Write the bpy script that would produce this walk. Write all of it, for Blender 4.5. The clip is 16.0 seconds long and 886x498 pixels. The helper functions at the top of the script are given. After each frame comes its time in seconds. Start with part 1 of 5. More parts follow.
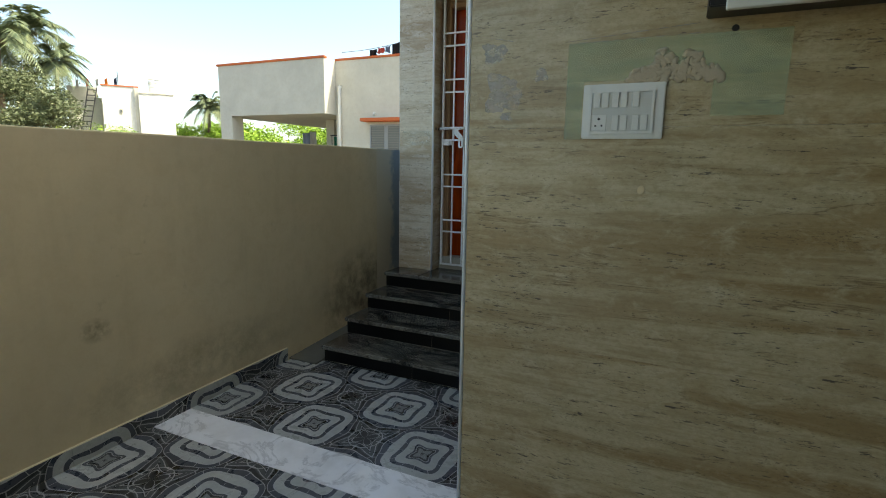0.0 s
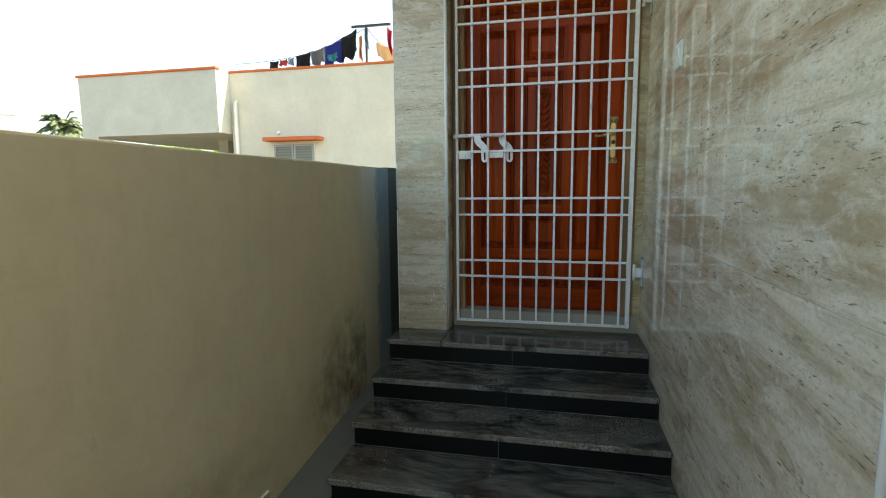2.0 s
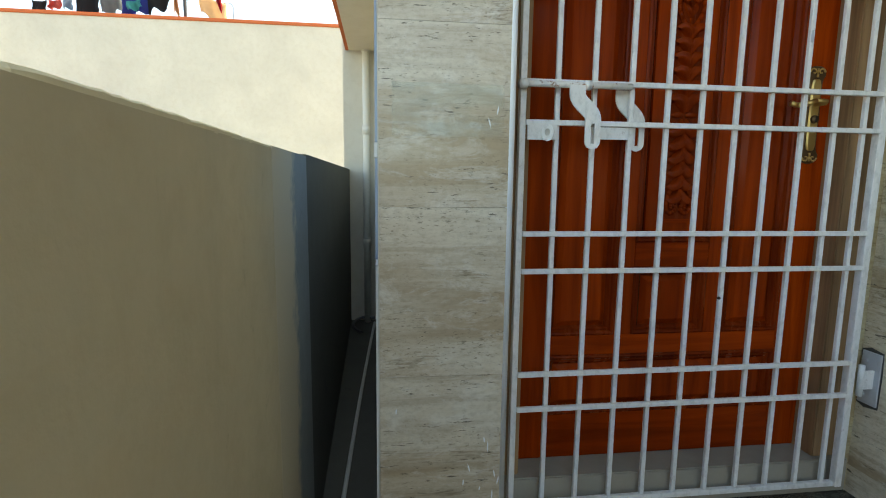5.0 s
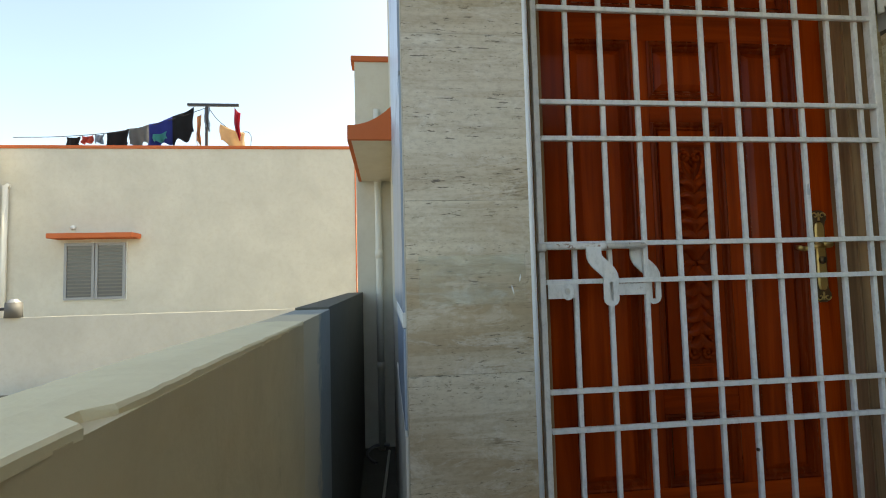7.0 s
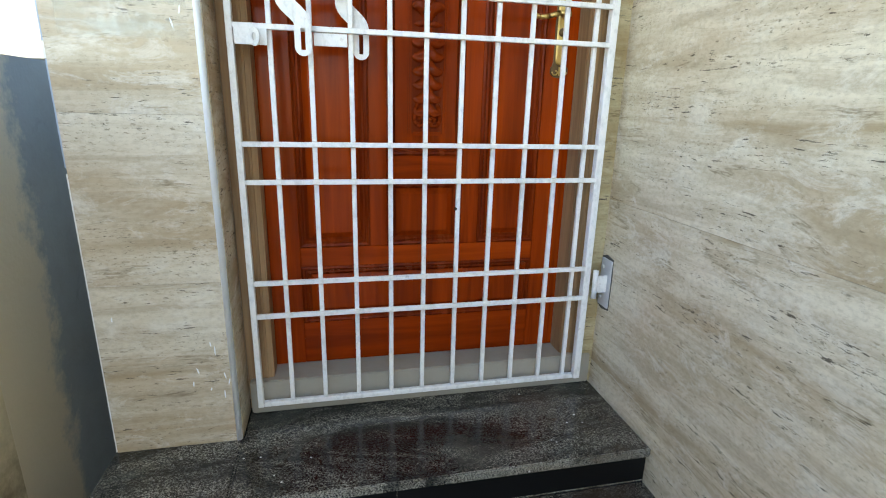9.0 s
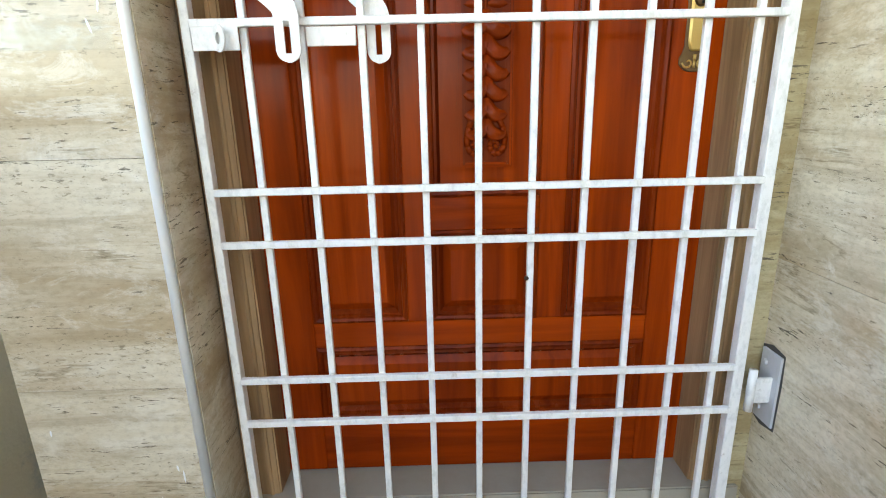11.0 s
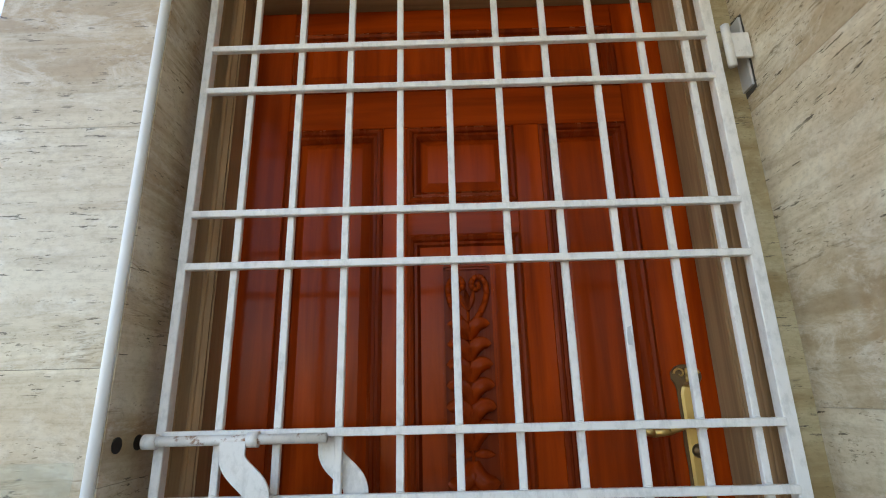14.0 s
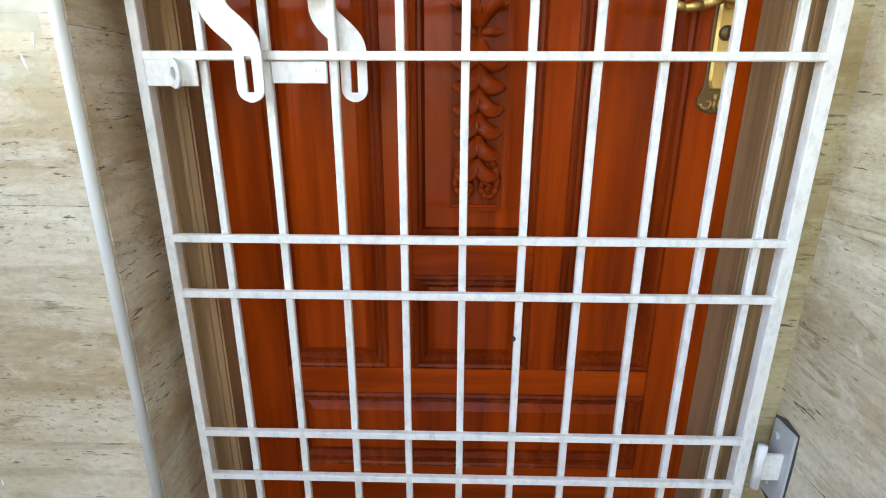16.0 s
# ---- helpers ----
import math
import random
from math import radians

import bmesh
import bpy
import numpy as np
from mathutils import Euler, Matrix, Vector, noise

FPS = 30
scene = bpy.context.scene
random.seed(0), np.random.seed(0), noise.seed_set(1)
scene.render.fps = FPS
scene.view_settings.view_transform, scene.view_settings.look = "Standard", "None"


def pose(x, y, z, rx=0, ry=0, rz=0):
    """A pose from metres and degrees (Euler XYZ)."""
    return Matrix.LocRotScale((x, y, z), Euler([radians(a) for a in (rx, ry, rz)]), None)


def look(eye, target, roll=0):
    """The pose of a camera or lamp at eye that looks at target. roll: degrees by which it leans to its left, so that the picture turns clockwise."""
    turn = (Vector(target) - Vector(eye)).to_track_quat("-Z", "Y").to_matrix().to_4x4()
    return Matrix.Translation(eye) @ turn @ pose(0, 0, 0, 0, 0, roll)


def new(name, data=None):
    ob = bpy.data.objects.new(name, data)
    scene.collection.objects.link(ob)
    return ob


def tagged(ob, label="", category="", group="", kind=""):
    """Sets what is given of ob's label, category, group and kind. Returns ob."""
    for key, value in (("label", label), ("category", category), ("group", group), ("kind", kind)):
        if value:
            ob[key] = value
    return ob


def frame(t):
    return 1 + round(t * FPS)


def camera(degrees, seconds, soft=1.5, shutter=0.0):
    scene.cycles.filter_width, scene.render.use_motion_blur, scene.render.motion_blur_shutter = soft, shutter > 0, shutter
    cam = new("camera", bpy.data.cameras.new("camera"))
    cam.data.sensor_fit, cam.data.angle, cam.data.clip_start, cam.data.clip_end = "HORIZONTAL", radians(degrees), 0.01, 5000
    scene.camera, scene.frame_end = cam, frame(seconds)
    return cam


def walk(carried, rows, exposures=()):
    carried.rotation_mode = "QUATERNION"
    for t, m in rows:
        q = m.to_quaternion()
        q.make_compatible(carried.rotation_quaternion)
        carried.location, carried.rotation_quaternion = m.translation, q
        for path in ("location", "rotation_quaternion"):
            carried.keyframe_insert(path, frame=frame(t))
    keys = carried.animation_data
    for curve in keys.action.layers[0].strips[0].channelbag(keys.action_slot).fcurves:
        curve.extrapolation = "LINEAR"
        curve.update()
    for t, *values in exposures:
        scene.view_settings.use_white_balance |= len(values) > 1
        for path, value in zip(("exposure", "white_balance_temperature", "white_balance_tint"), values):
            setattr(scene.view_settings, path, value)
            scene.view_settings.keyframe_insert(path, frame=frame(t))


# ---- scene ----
cam = camera(83.0, 16.0, soft=1.05)
PATH = [
    (0, (0.037, -0.076, 1.5), (-0.777, 1.72, 1.164), 1.0),
    (0.3, (-0.144, 0.023, 1.499), (-0.914, 1.839, 1.17), 1.1),
    (0.5, (-0.251, 0.124, 1.481), (-1.011, 1.946, 1.158), 0.7),
    (0.7, (-0.409, 0.222, 1.49), (-1.131, 2.061, 1.177), 0.9),
    (1, (-0.616, 0.383, 1.492), (-1.278, 2.251, 1.229), 1.1),
    (1.5, (-0.944, 0.581, 1.531), (-1.471, 2.495, 1.285), -0.1),
    (2, (-1.245, 0.792, 1.49), (-1.666, 2.731, 1.239), -0.6),
    (2.5, (-1.486, 1.061, 1.521), (-1.843, 3.011, 1.254), -0.5),
    (3, (-1.761, 1.39, 1.53), (-1.931, 3.365, 1.261), -0.0),
    (3.2, (-1.839, 1.51, 1.528), (-1.936, 3.49, 1.264), -0.2),
    (5.5, (-2.261, 2.812, 1.569), (-2.003, 4.777, 1.298), 0.9),
    (6, (-2.275, 2.801, 1.637), (-2.061, 4.787, 1.538), 0.5),
    (6.5, (-2.28, 2.744, 1.728), (-2.093, 4.729, 1.884), -0.8),
    (7, (-2.278, 2.689, 1.719), (-2.055, 4.673, 1.843), -1.5),
    (7.5, (-2.228, 2.639, 1.641), (-1.873, 4.604, 1.525), -1.9),
    (8, (-2.058, 2.605, 1.587), (-1.572, 4.52, 1.277), -0.8),
    (8.5, (-1.773, 2.527, 1.519), (-1.299, 4.391, 0.972), 1.0),
    (11, (-1.419, 3.075, 1.552), (-1.392, 5.000, 1.012), -1.3),
    (11.5, (-1.419, 3.163, 1.669), (-1.415, 5.152, 1.462), -1.6),
    (12, (-1.388, 3.178, 1.757), (-1.404, 5.178, 1.78), -1.1),
    (12.5, (-1.363, 3.146, 1.822), (-1.355, 5.127, 2.096), -1.2),
    (13, (-1.345, 3.129, 1.855), (-1.329, 5.068, 2.346), -1.4),
    (13.5, (-1.342, 3.116, 1.883), (-1.346, 5.022, 2.487), -1.6),
    (14, (-1.343, 3.126, 1.866), (-1.366, 5.045, 2.427), -1.4),
    (14.5, (-1.357, 3.171, 1.782), (-1.373, 5.158, 2.009), -0.9),
    (14.7, (-1.361, 3.177, 1.756), (-1.371, 5.177, 1.792), -0.5),
    (15, (-1.365, 3.195, 1.733), (-1.367, 5.182, 1.502), 0.2),
    (15.5, (-1.367, 3.191, 1.661), (-1.381, 5.143, 1.226), 0.6),
    (16, (-1.349, 3.202, 1.655), (-1.391, 5.107, 1.049), 0.2),
]
EXPOSURES = [
    (0.0, 1.62, 7850.0, 0.0), (0.5, 1.62, 7850.0, 0.0), (1.0, 1.66, 7850.0, -1.0), (1.5, 1.94, 7950.0, -2.0),
    (2.5, 2.14, 8800.0, -4.0), (3.0, 2.20, 8900.0, -2.0), (5.5, 2.3, 8500.0, 0.0), (6.2, 1.90, 8500.0, 0.0),
    (7.0, 1.68, 8600.0, 2.0), (7.5, 1.92, 8600.0, 3.0), (8.0, 2.5, 8400.0, 3.0), (8.5, 3.14, 8400.0, 5.0),
    (11.0, 3.70, 9300.0, 7.0), (11.5, 3.52, 9200.0, 8.0), (12.5, 3.15, 8900.0, 8.0), (13.5, 2.70, 8200.0, 8.0),
    (14.0, 2.66, 8200.0, 8.0), (14.5, 3.00, 8500.0, 9.0), (15.2, 3.45, 8800.0, 8.0), (16.0, 3.62, 9000.0, 8.0),
]
walk(cam, [(t, look(eye, target, roll)) for t, eye, target, roll in PATH], EXPOSURES)

# ---- light ----
world = bpy.data.worlds.new("world")
scene.world = world
world.use_nodes = True
wn = world.node_tree.nodes
sky = wn.new("ShaderNodeTexSky")
sky.sky_type, sky.sun_disc = "NISHITA", False
SUN_AZ, SUN_EL = 68.0, 52.0  # degrees from +y towards +x, above the horizon
sky.sun_elevation, sky.sun_rotation = radians(SUN_EL), radians(SUN_AZ)
sky.air_density, sky.dust_density, sky.ozone_density = 0.8, 2.0, 1.0
wn["Background"].inputs["Strength"].default_value = 0.15
world.node_tree.links.new(sky.outputs[0], wn["Background"].inputs["Color"])
sun = new("sun", bpy.data.lights.new("sun", "SUN"))
sun.data.energy, sun.data.angle, sun.data.color = 3.0, radians(0.6), (1.0, 0.95, 0.87)
sx, sy = math.sin(radians(SUN_AZ)), math.cos(radians(SUN_AZ))
sun.matrix_world = look((sx * 60, sy * 60, 60 * math.tan(radians(SUN_EL))), (0, 0, 0))


# ---- materials ----
def mat(name, color=(0.5, 0.5, 0.5), rough=0.6, metal=0.0):
    m = bpy.data.materials.new(name)
    m.use_nodes = True
    b = m.node_tree.nodes["Principled BSDF"]
    b.inputs["Base Color"].default_value = (*color, 1)
    b.inputs["Roughness"].default_value = rough
    b.inputs["Metallic"].default_value = metal
    return m


class Net:
    """Short names for building a node tree."""

    def __init__(self, m):
        self.t = m.node_tree
        self.b = self.t.nodes["Principled BSDF"]

    def node(self, kind, **ins):
        n = self.t.nodes.new(kind)
        for k, v in ins.items():
            self.put(n.inputs[k.replace("_", " ")], v)
        return n

    def put(self, socket, v):
        if isinstance(v, bpy.types.NodeSocket):
            self.t.links.new(v, socket)
        else:
            socket.default_value = v

    def math(self, op, a, b=0.0, c=0.0):
        n = self.t.nodes.new("ShaderNodeMath")
        n.operation = op
        for s, v in zip(n.inputs, (a, b, c)):
            self.put(s, v)
        return n.outputs[0]

    def where(self, scale=(1, 1, 1), shift=None):
        g = self.t.nodes.new("ShaderNodeNewGeometry")
        v = g.outputs["Position"]
        if shift is not None:
            a = self.t.nodes.new("ShaderNodeVectorMath")
            a.operation = "ADD"
            self.put(a.inputs[0], v)
            self.put(a.inputs[1], shift)
            v = a.outputs[0]
        n = self.t.nodes.new("ShaderNodeVectorMath")
        n.operation = "MULTIPLY"
        self.put(n.inputs[0], v)
        n.inputs[1].default_value = scale
        return n.outputs[0]

    def noise(self, vec, scale=1.0, detail=4.0, rough=0.55, dist=0.0):
        n = self.node("ShaderNodeTexNoise", Scale=scale, Detail=detail, Roughness=rough, Distortion=dist)
        self.put(n.inputs["Vector"], vec)
        return n.outputs[0]

    def ramp(self, fac, *stops):
        n = self.t.nodes.new("ShaderNodeValToRGB")
        self.put(n.inputs[0], fac)
        e = n.color_ramp.elements
        while len(e) < len(stops):
            e.new(0.5)
        for el, (p, c) in zip(e, stops):
            el.position = p
            el.color = (*c, 1) if not isinstance(c, (int, float)) else (c, c, c, 1)
        return n.outputs[0]

    def mix(self, fac, a, b, kind="MIX"):
        n = self.t.nodes.new("ShaderNodeMix")
        n.data_type, n.blend_type = "RGBA", kind
        self.put(n.inputs[0], fac)
        for s, v in ((n.inputs[6], a), (n.inputs[7], b)):
            self.put(s, v if isinstance(v, bpy.types.NodeSocket) else (*v, 1))
        return n.outputs[2]

    def bump(self, height, strength=0.3, distance=0.01):
        n = self.node("ShaderNodeBump", Strength=strength, Distance=distance)
        self.put(n.inputs["Height"], height)
        self.put(self.b.inputs["Normal"], n.outputs[0])

    def color(self, v):
        self.put(self.b.inputs["Base Color"], v)

    def rough(self, v):
        self.put(self.b.inputs["Roughness"], v)

    def random(self):
        return self.t.nodes.new("ShaderNodeObjectInfo").outputs["Random"]


def plaster(name, color, dirt=(0.12, 0.10, 0.07), amount=0.5, grain=0.35):
    m = mat(name, color, 0.85)
    n = Net(m)
    n.b.inputs["Specular IOR Level"].default_value = 0.15
    p = n.where()
    big = n.noise(p, 1.3, 5, 0.6, 0.4)
    fine = n.noise(p, 60, 3)
    c = n.mix(n.ramp(big, (0.35, 0.0), (0.75, 1.0)), color, tuple(v * 0.84 for v in color))
    spots = n.ramp(n.noise(p, 5.5, 6, 0.7, 0.5), (0.64, 0.0), (0.80, 1.0))
    c = n.mix(n.math("MULTIPLY", spots, amount), c, dirt)
    c = n.mix(n.math("MULTIPLY", fine, 0.18), c, tuple(v * 0.7 for v in color))
    c = n.mix(n.ramp(n.noise(p, 10, 8, 0.72, 0.3), (0.46, 0.0), (0.72, 0.30)), c, tuple(v * w for v, w in zip(color, (0.72, 0.66, 0.58))))
    n.color(c)
    n.bump(n.math("ADD", n.math("MULTIPLY", big, 0.6), n.math("MULTIPLY", fine, 0.25)), grain, 0.01)
    return m


def travertine(name, rough=0.35, light=(0.64, 0.57, 0.44), dark=(0.43, 0.325, 0.20), pale=(0.75, 0.71, 0.62), relief=0.06, blotch=0.45, pits=0.8, band=1.0, wear=0.12):
    m = mat(name, light, rough)
    n = Net(m)
    comb = n.t.nodes.new("ShaderNodeCombineXYZ")
    n.put(comb.inputs[2], n.math("MULTIPLY", n.random(), 3.0))
    n.put(comb.inputs[0], n.math("MULTIPLY", n.random(), 7.0))
    shift = comb.outputs[0]
    bands = n.noise(n.where((0.55 / band, 0.55 / band, 6.5 * band), shift), 1.0, 7, 0.62, 0.5)
    strata = n.noise(n.where((1.6 / band, 1.6 / band, 26.0 * band), shift), 1.0, 7, 0.68, 0.8)
    cloud = n.noise(n.where((1.5, 1.5, 4.0), shift), 1.5, 8, 0.7, 0.4)
    white = n.noise(n.where((4.0, 4.0, 9.0), shift), 1.6, 9, 0.75, 0.6)
    fine = n.noise(n.where((60.0, 60.0, 95.0), shift), 1.0, 5, 0.75)
    c = n.mix(n.ramp(bands, (0.38, 0.9), (0.54, 0.0)), light, dark)
    c = n.mix(n.ramp(strata, (0.36, 0.45), (0.54, 0.0)), c, tuple(v * 0.8 for v in dark))
    c = n.mix(n.ramp(cloud, (0.50, 0.0), (0.66, blotch)), c, tuple(0.7 * p + 0.3 * q for p, q in zip(dark, light)))
    c = n.mix(n.ramp(white, (0.50, 0.0), (0.66, 0.7)), c, pale)
    c = n.mix(n.ramp(fine, (0.34, 0.30), (0.54, 0.0)), c, tuple(v * 0.62 for v in dark))
    pit = n.noise(n.where((19.0, 19.0, 125.0), shift), 1.0, 6, 0.72, 0.25)
    group_ = n.noise(n.where((1.4, 1.4, 8.0), shift), 1.6, 5, 0.6)
    holes = n.math("MULTIPLY", n.ramp(pit, (0.59, 0.0), (0.612, 1.0)), n.ramp(group_, (0.49, 0.0), (0.55, 1.0)))
    c = n.mix(n.math("MULTIPLY", holes, pits), c, (0.06, 0.048, 0.035))
    # ragged dark seams along the bedding, and rows of small open pores
    seam = n.ramp(n.math("ABSOLUTE", n.math("SUBTRACT", bands, 0.475)), (0.0, 1.0), (0.011, 0.0))
    gaps = n.ramp(n.noise(n.where((5.0, 5.0, 12.0), shift), 1.0, 6, 0.7), (0.50, 0.0), (0.60, 0.75))
    c = n.mix(n.math("MULTIPLY", seam, gaps), c, tuple(v * 0.50 for v in dark))
    pore = n.noise(n.where((70.0, 70.0, 190.0), shift), 1.0, 3, 0.6, 0.4)
    rows_ = n.noise(n.where((2.2, 2.2, 18.0), shift), 1.0, 5, 0.65)
    pores = n.math("MULTIPLY", n.ramp(pore, (0.60, 0.0), (0.66, 1.0)), n.ramp(rows_, (0.48, 0.0), (0.60, 1.0)))
    c = n.mix(n.math("MULTIPLY", pores, pits * 0.75), c, tuple(v * 0.30 for v in dark))
    n.color(c)
    n.rough(n.math("ADD", rough, n.math("MULTIPLY", n.math("ADD", n.math("MULTIPLY", cloud, 0.5), holes), wear)))
    n.bump(n.math("SUBTRACT", n.math("MULTIPLY", fine, 0.3), holes), relief, 0.003)
    return m


def varnished(name, light, dark, rough=0.22, along="z", bump=0.08):
    m = mat(name, light, rough)
    n = Net(m)
    s = (26.0, 26.0, 1.6) if along == "z" else (1.6, 26.0, 26.0)
    grain = n.noise(n.where(s), 1.0, 6, 0.6, 0.5)
    broad = n.noise(n.where(tuple(v * 0.18 for v in s)), 1.0, 4, 0.55, 0.8)
    c = n.mix(n.ramp(grain, (0.30, 0.0), (0.72, 1.0)), dark, light)
    c = n.mix(n.ramp(broad, (0.35, 0.55), (0.65, 0.0)), c, tuple(v * 0.7 for v in dark))
    n.color(c)
    n.rough(n.math("ADD", rough, n.math("MULTIPLY", grain, 0.10)))
    n.bump(grain, bump, 0.003)
    n.b.inputs["Specular IOR Level"].default_value = 0.09
    return m


def painted_metal(name, color, rust=(0.16, 0.07, 0.03), amount=0.5, rough=0.42, flecks=(24, 0.64, 0.72)):
    m = mat(name, color, rough)
    n = Net(m)
    p = n.where()
    wear = n.ramp(n.noise(p, flecks[0], 5, 0.7), (flecks[1], 0.0), (flecks[2], 1.0))
    streak = n.noise(n.where((55, 55, 30)), 1.0, 6, 0.7)
    c = n.mix(n.ramp(streak, (0.36, 0.42), (0.52, 0.0)), color, (0.44, 0.45, 0.44))
    c = n.mix(n.math("MULTIPLY", wear, amount), c, rust)
    n.color(c)
    n.bump(n.noise(p, 130, 3), 0.12, 0.002)
    return m


def granite(name, dust=0.0):
    m = mat(name, (0.03, 0.034, 0.036), 0.3)
    n = Net(m)
    p = n.where()
    speck = n.noise(n.where((1, 1.3, 1)), 210, 4, 0.85)
    cloud = n.noise(n.where((1.0, 1.3, 2.0)), 3.0, 8, 0.7, 0.5)
    c = n.mix(n.ramp(speck, (0.49 - dust, 0.0), (0.60 - dust, 1.0)), (0.010, 0.010, 0.009), (0.37, 0.355, 0.30))
    blotch = n.noise(n.where((1.0, 2.6, 1.0)), 2.2, 9, 0.72, 0.6)
    c = n.mix(n.ramp(blotch, (0.43 - dust, 0.88), (0.58 - dust * 2, 0.0)), c, (0.009, 0.010, 0.009))
    c = n.mix(n.ramp(cloud, (0.50, 0.0), (0.70, 0.35)), c, (0.15, 0.16, 0.13))
    c = n.mix(n.ramp(n.noise(p, 1.7, 4), (0.52, 0.0), (0.68, 0.5)), c, (0.085, 0.05, 0.032))
    drop = n.t.nodes.new("ShaderNodeTexVoronoi")
    n.put(drop.inputs["Vector"], p)
    drop.inputs["Scale"].default_value = 26.0
    dots = n.math("MULTIPLY", n.math("LESS_THAN", drop.outputs["Distance"], 0.085), n.ramp(n.noise(p, 3.5, 3), (0.50, 0.0), (0.60, 1.0)))
    c = n.mix(dots, c, (0.62, 0.60, 0.57))
    n.color(c)
    n.rough(n.ramp(cloud, (0.35, 0.08 + dust * 3), (0.68, 0.24 + dust * 3)))
    n.bump(n.math("ADD", speck, cloud), 0.06, 0.002)
    return m


TX, TY, TW, TH = -1.735, 2.035, 0.69, 0.74  # a motif's centre, and the tile's pitch


def patterned_tile(name):
    """Black tile with pale wavy four-lobed rings round each tile's middle and corners."""
    m = mat(name, (0.1, 0.1, 0.1), 0.3)
    n = Net(m)
    g = n.t.nodes.new("ShaderNodeNewGeometry")
    sep = n.t.nodes.new("ShaderNodeSeparateXYZ")
    n.put(sep.inputs[0], g.outputs["Position"])
    # the skirting carries on the same pattern upwards
    u = n.math("DIVIDE", n.math("SUBTRACT", n.math("SUBTRACT", sep.outputs[0], n.math("MULTIPLY", sep.outputs[2], 1.0)), TX), TW / 2)
    v = n.math("DIVIDE", n.math("SUBTRACT", sep.outputs[1], TY), TH / 2)
    a = n.math("MULTIPLY", n.math("ADD", u, v), 0.5)
    b = n.math("MULTIPLY", n.math("SUBTRACT", u, v), 0.5)
    da = n.math("SUBTRACT", a, n.math("ROUND", a))
    db = n.math("SUBTRACT", b, n.math("ROUND", b))
    dx, dy = n.math("ADD", da, db), n.math("SUBTRACT", da, db)
    r = n.math("SQRT", n.math("ADD", n.math("MULTIPLY", dx, dx), n.math("MULTIPLY", dy, dy)))
    th = n.math("ARCTAN2", dy, dx)
    four = n.math("COSINE", n.math("MULTIPLY", th, 4.0))
    eight = n.math("COSINE", n.math("MULTIPLY", th, 8.0))
    fade = n.math("MAXIMUM", n.math("SUBTRACT", 1.0, n.math("MULTIPLY", r, 1.35)), 0.0)
    rr = n.math("MULTIPLY", r, n.math("SUBTRACT", n.math("ADD", 1.0, n.math("MULTIPLY", n.math("MULTIPLY", four, fade), 0.32)), n.math("MULTIPLY", eight, 0.030)))
    pale, grey, blue, black = (0.40, 0.415, 0.385), (0.20, 0.21, 0.195), (0.050, 0.058, 0.072), (0.016, 0.017, 0.015)
    rings = n.t.nodes.new("ShaderNodeValToRGB")
    rings.color_ramp.interpolation = "CONSTANT"
    e = rings.color_ramp.elements
    stops = ((0.0, black), (0.02, grey), (0.10, black), (0.15, blue), (0.20, pale), (0.335, blue), (0.425, pale), (0.565, blue), (0.66, black), (0.71, (0.06, 0.066, 0.066)), (0.79, black))
    while len(e) < len(stops):
        e.new(0.5)
    for el, (p, c) in zip(e, stops):
        el.position, el.color = p, (*c, 1)
    n.put(rings.inputs[0], rr)
    c = rings.outputs[0]
    thin = 0.0
    for edge in (0.15, 0.20, 0.335, 0.425, 0.565, 0.66, 0.735, 0.81):
        thin = n.math("MAXIMUM", thin, n.math("LESS_THAN", n.math("ABSOLUTE", n.math("SUBTRACT", rr, edge)), 0.006))
    step = n.math("MULTIPLY", n.math("FLOOR", n.math("MULTIPLY", rr, 9.0)), 0.39)
    spoke = n.math("LESS_THAN", n.math("ABSOLUTE", n.math("SUBTRACT", n.math("FRACT", n.math("MULTIPLY", n.math("ADD", th, step), 1.91)), 0.5)), 0.016)
    spoke = n.math("MULTIPLY", spoke, n.math("LESS_THAN", rr, 0.80))
    # four-petalled outline midway between the motifs
    ax, ay = n.math("ABSOLUTE", dx), n.math("ABSOLUTE", dy)
    hx, hy = n.math("SUBTRACT", 1.0, n.math("MAXIMUM", ax, ay)), n.math("MINIMUM", ax, ay)
    hr = n.math("SQRT", n.math("ADD", n.math("MULTIPLY", hx, hx), n.math("MULTIPLY", hy, hy)))
    petal = n.math("MULTIPLY", n.math("ABSOLUTE", n.math("SINE", n.math("MULTIPLY", n.math("ARCTAN2", hy, hx), 2.0))), 0.21)
    flower = n.math("LESS_THAN", n.math("ABSOLUTE", n.math("SUBTRACT", hr, petal)), 0.010)
    ring2 = n.math("LESS_THAN", n.math("ABSOLUTE", n.math("SUBTRACT", hr, 0.26)), 0.007)
    lines = n.math("MAXIMUM", n.math("MAXIMUM", thin, spoke), n.math("MAXIMUM", flower, ring2))
    c = n.mix(n.math("MULTIPLY", lines, 0.8), c, (0.46, 0.46, 0.45))
    cloud = n.noise(n.where(), 14, 5, 0.65)
    c = n.mix(n.ramp(cloud, (0.45, 0.0), (0.78, 0.30)), c, (0.11, 0.115, 0.12))
    n.color(c)
    n.rough(n.ramp(cloud, (0.3, 0.22), (0.7, 0.40)))
    return m


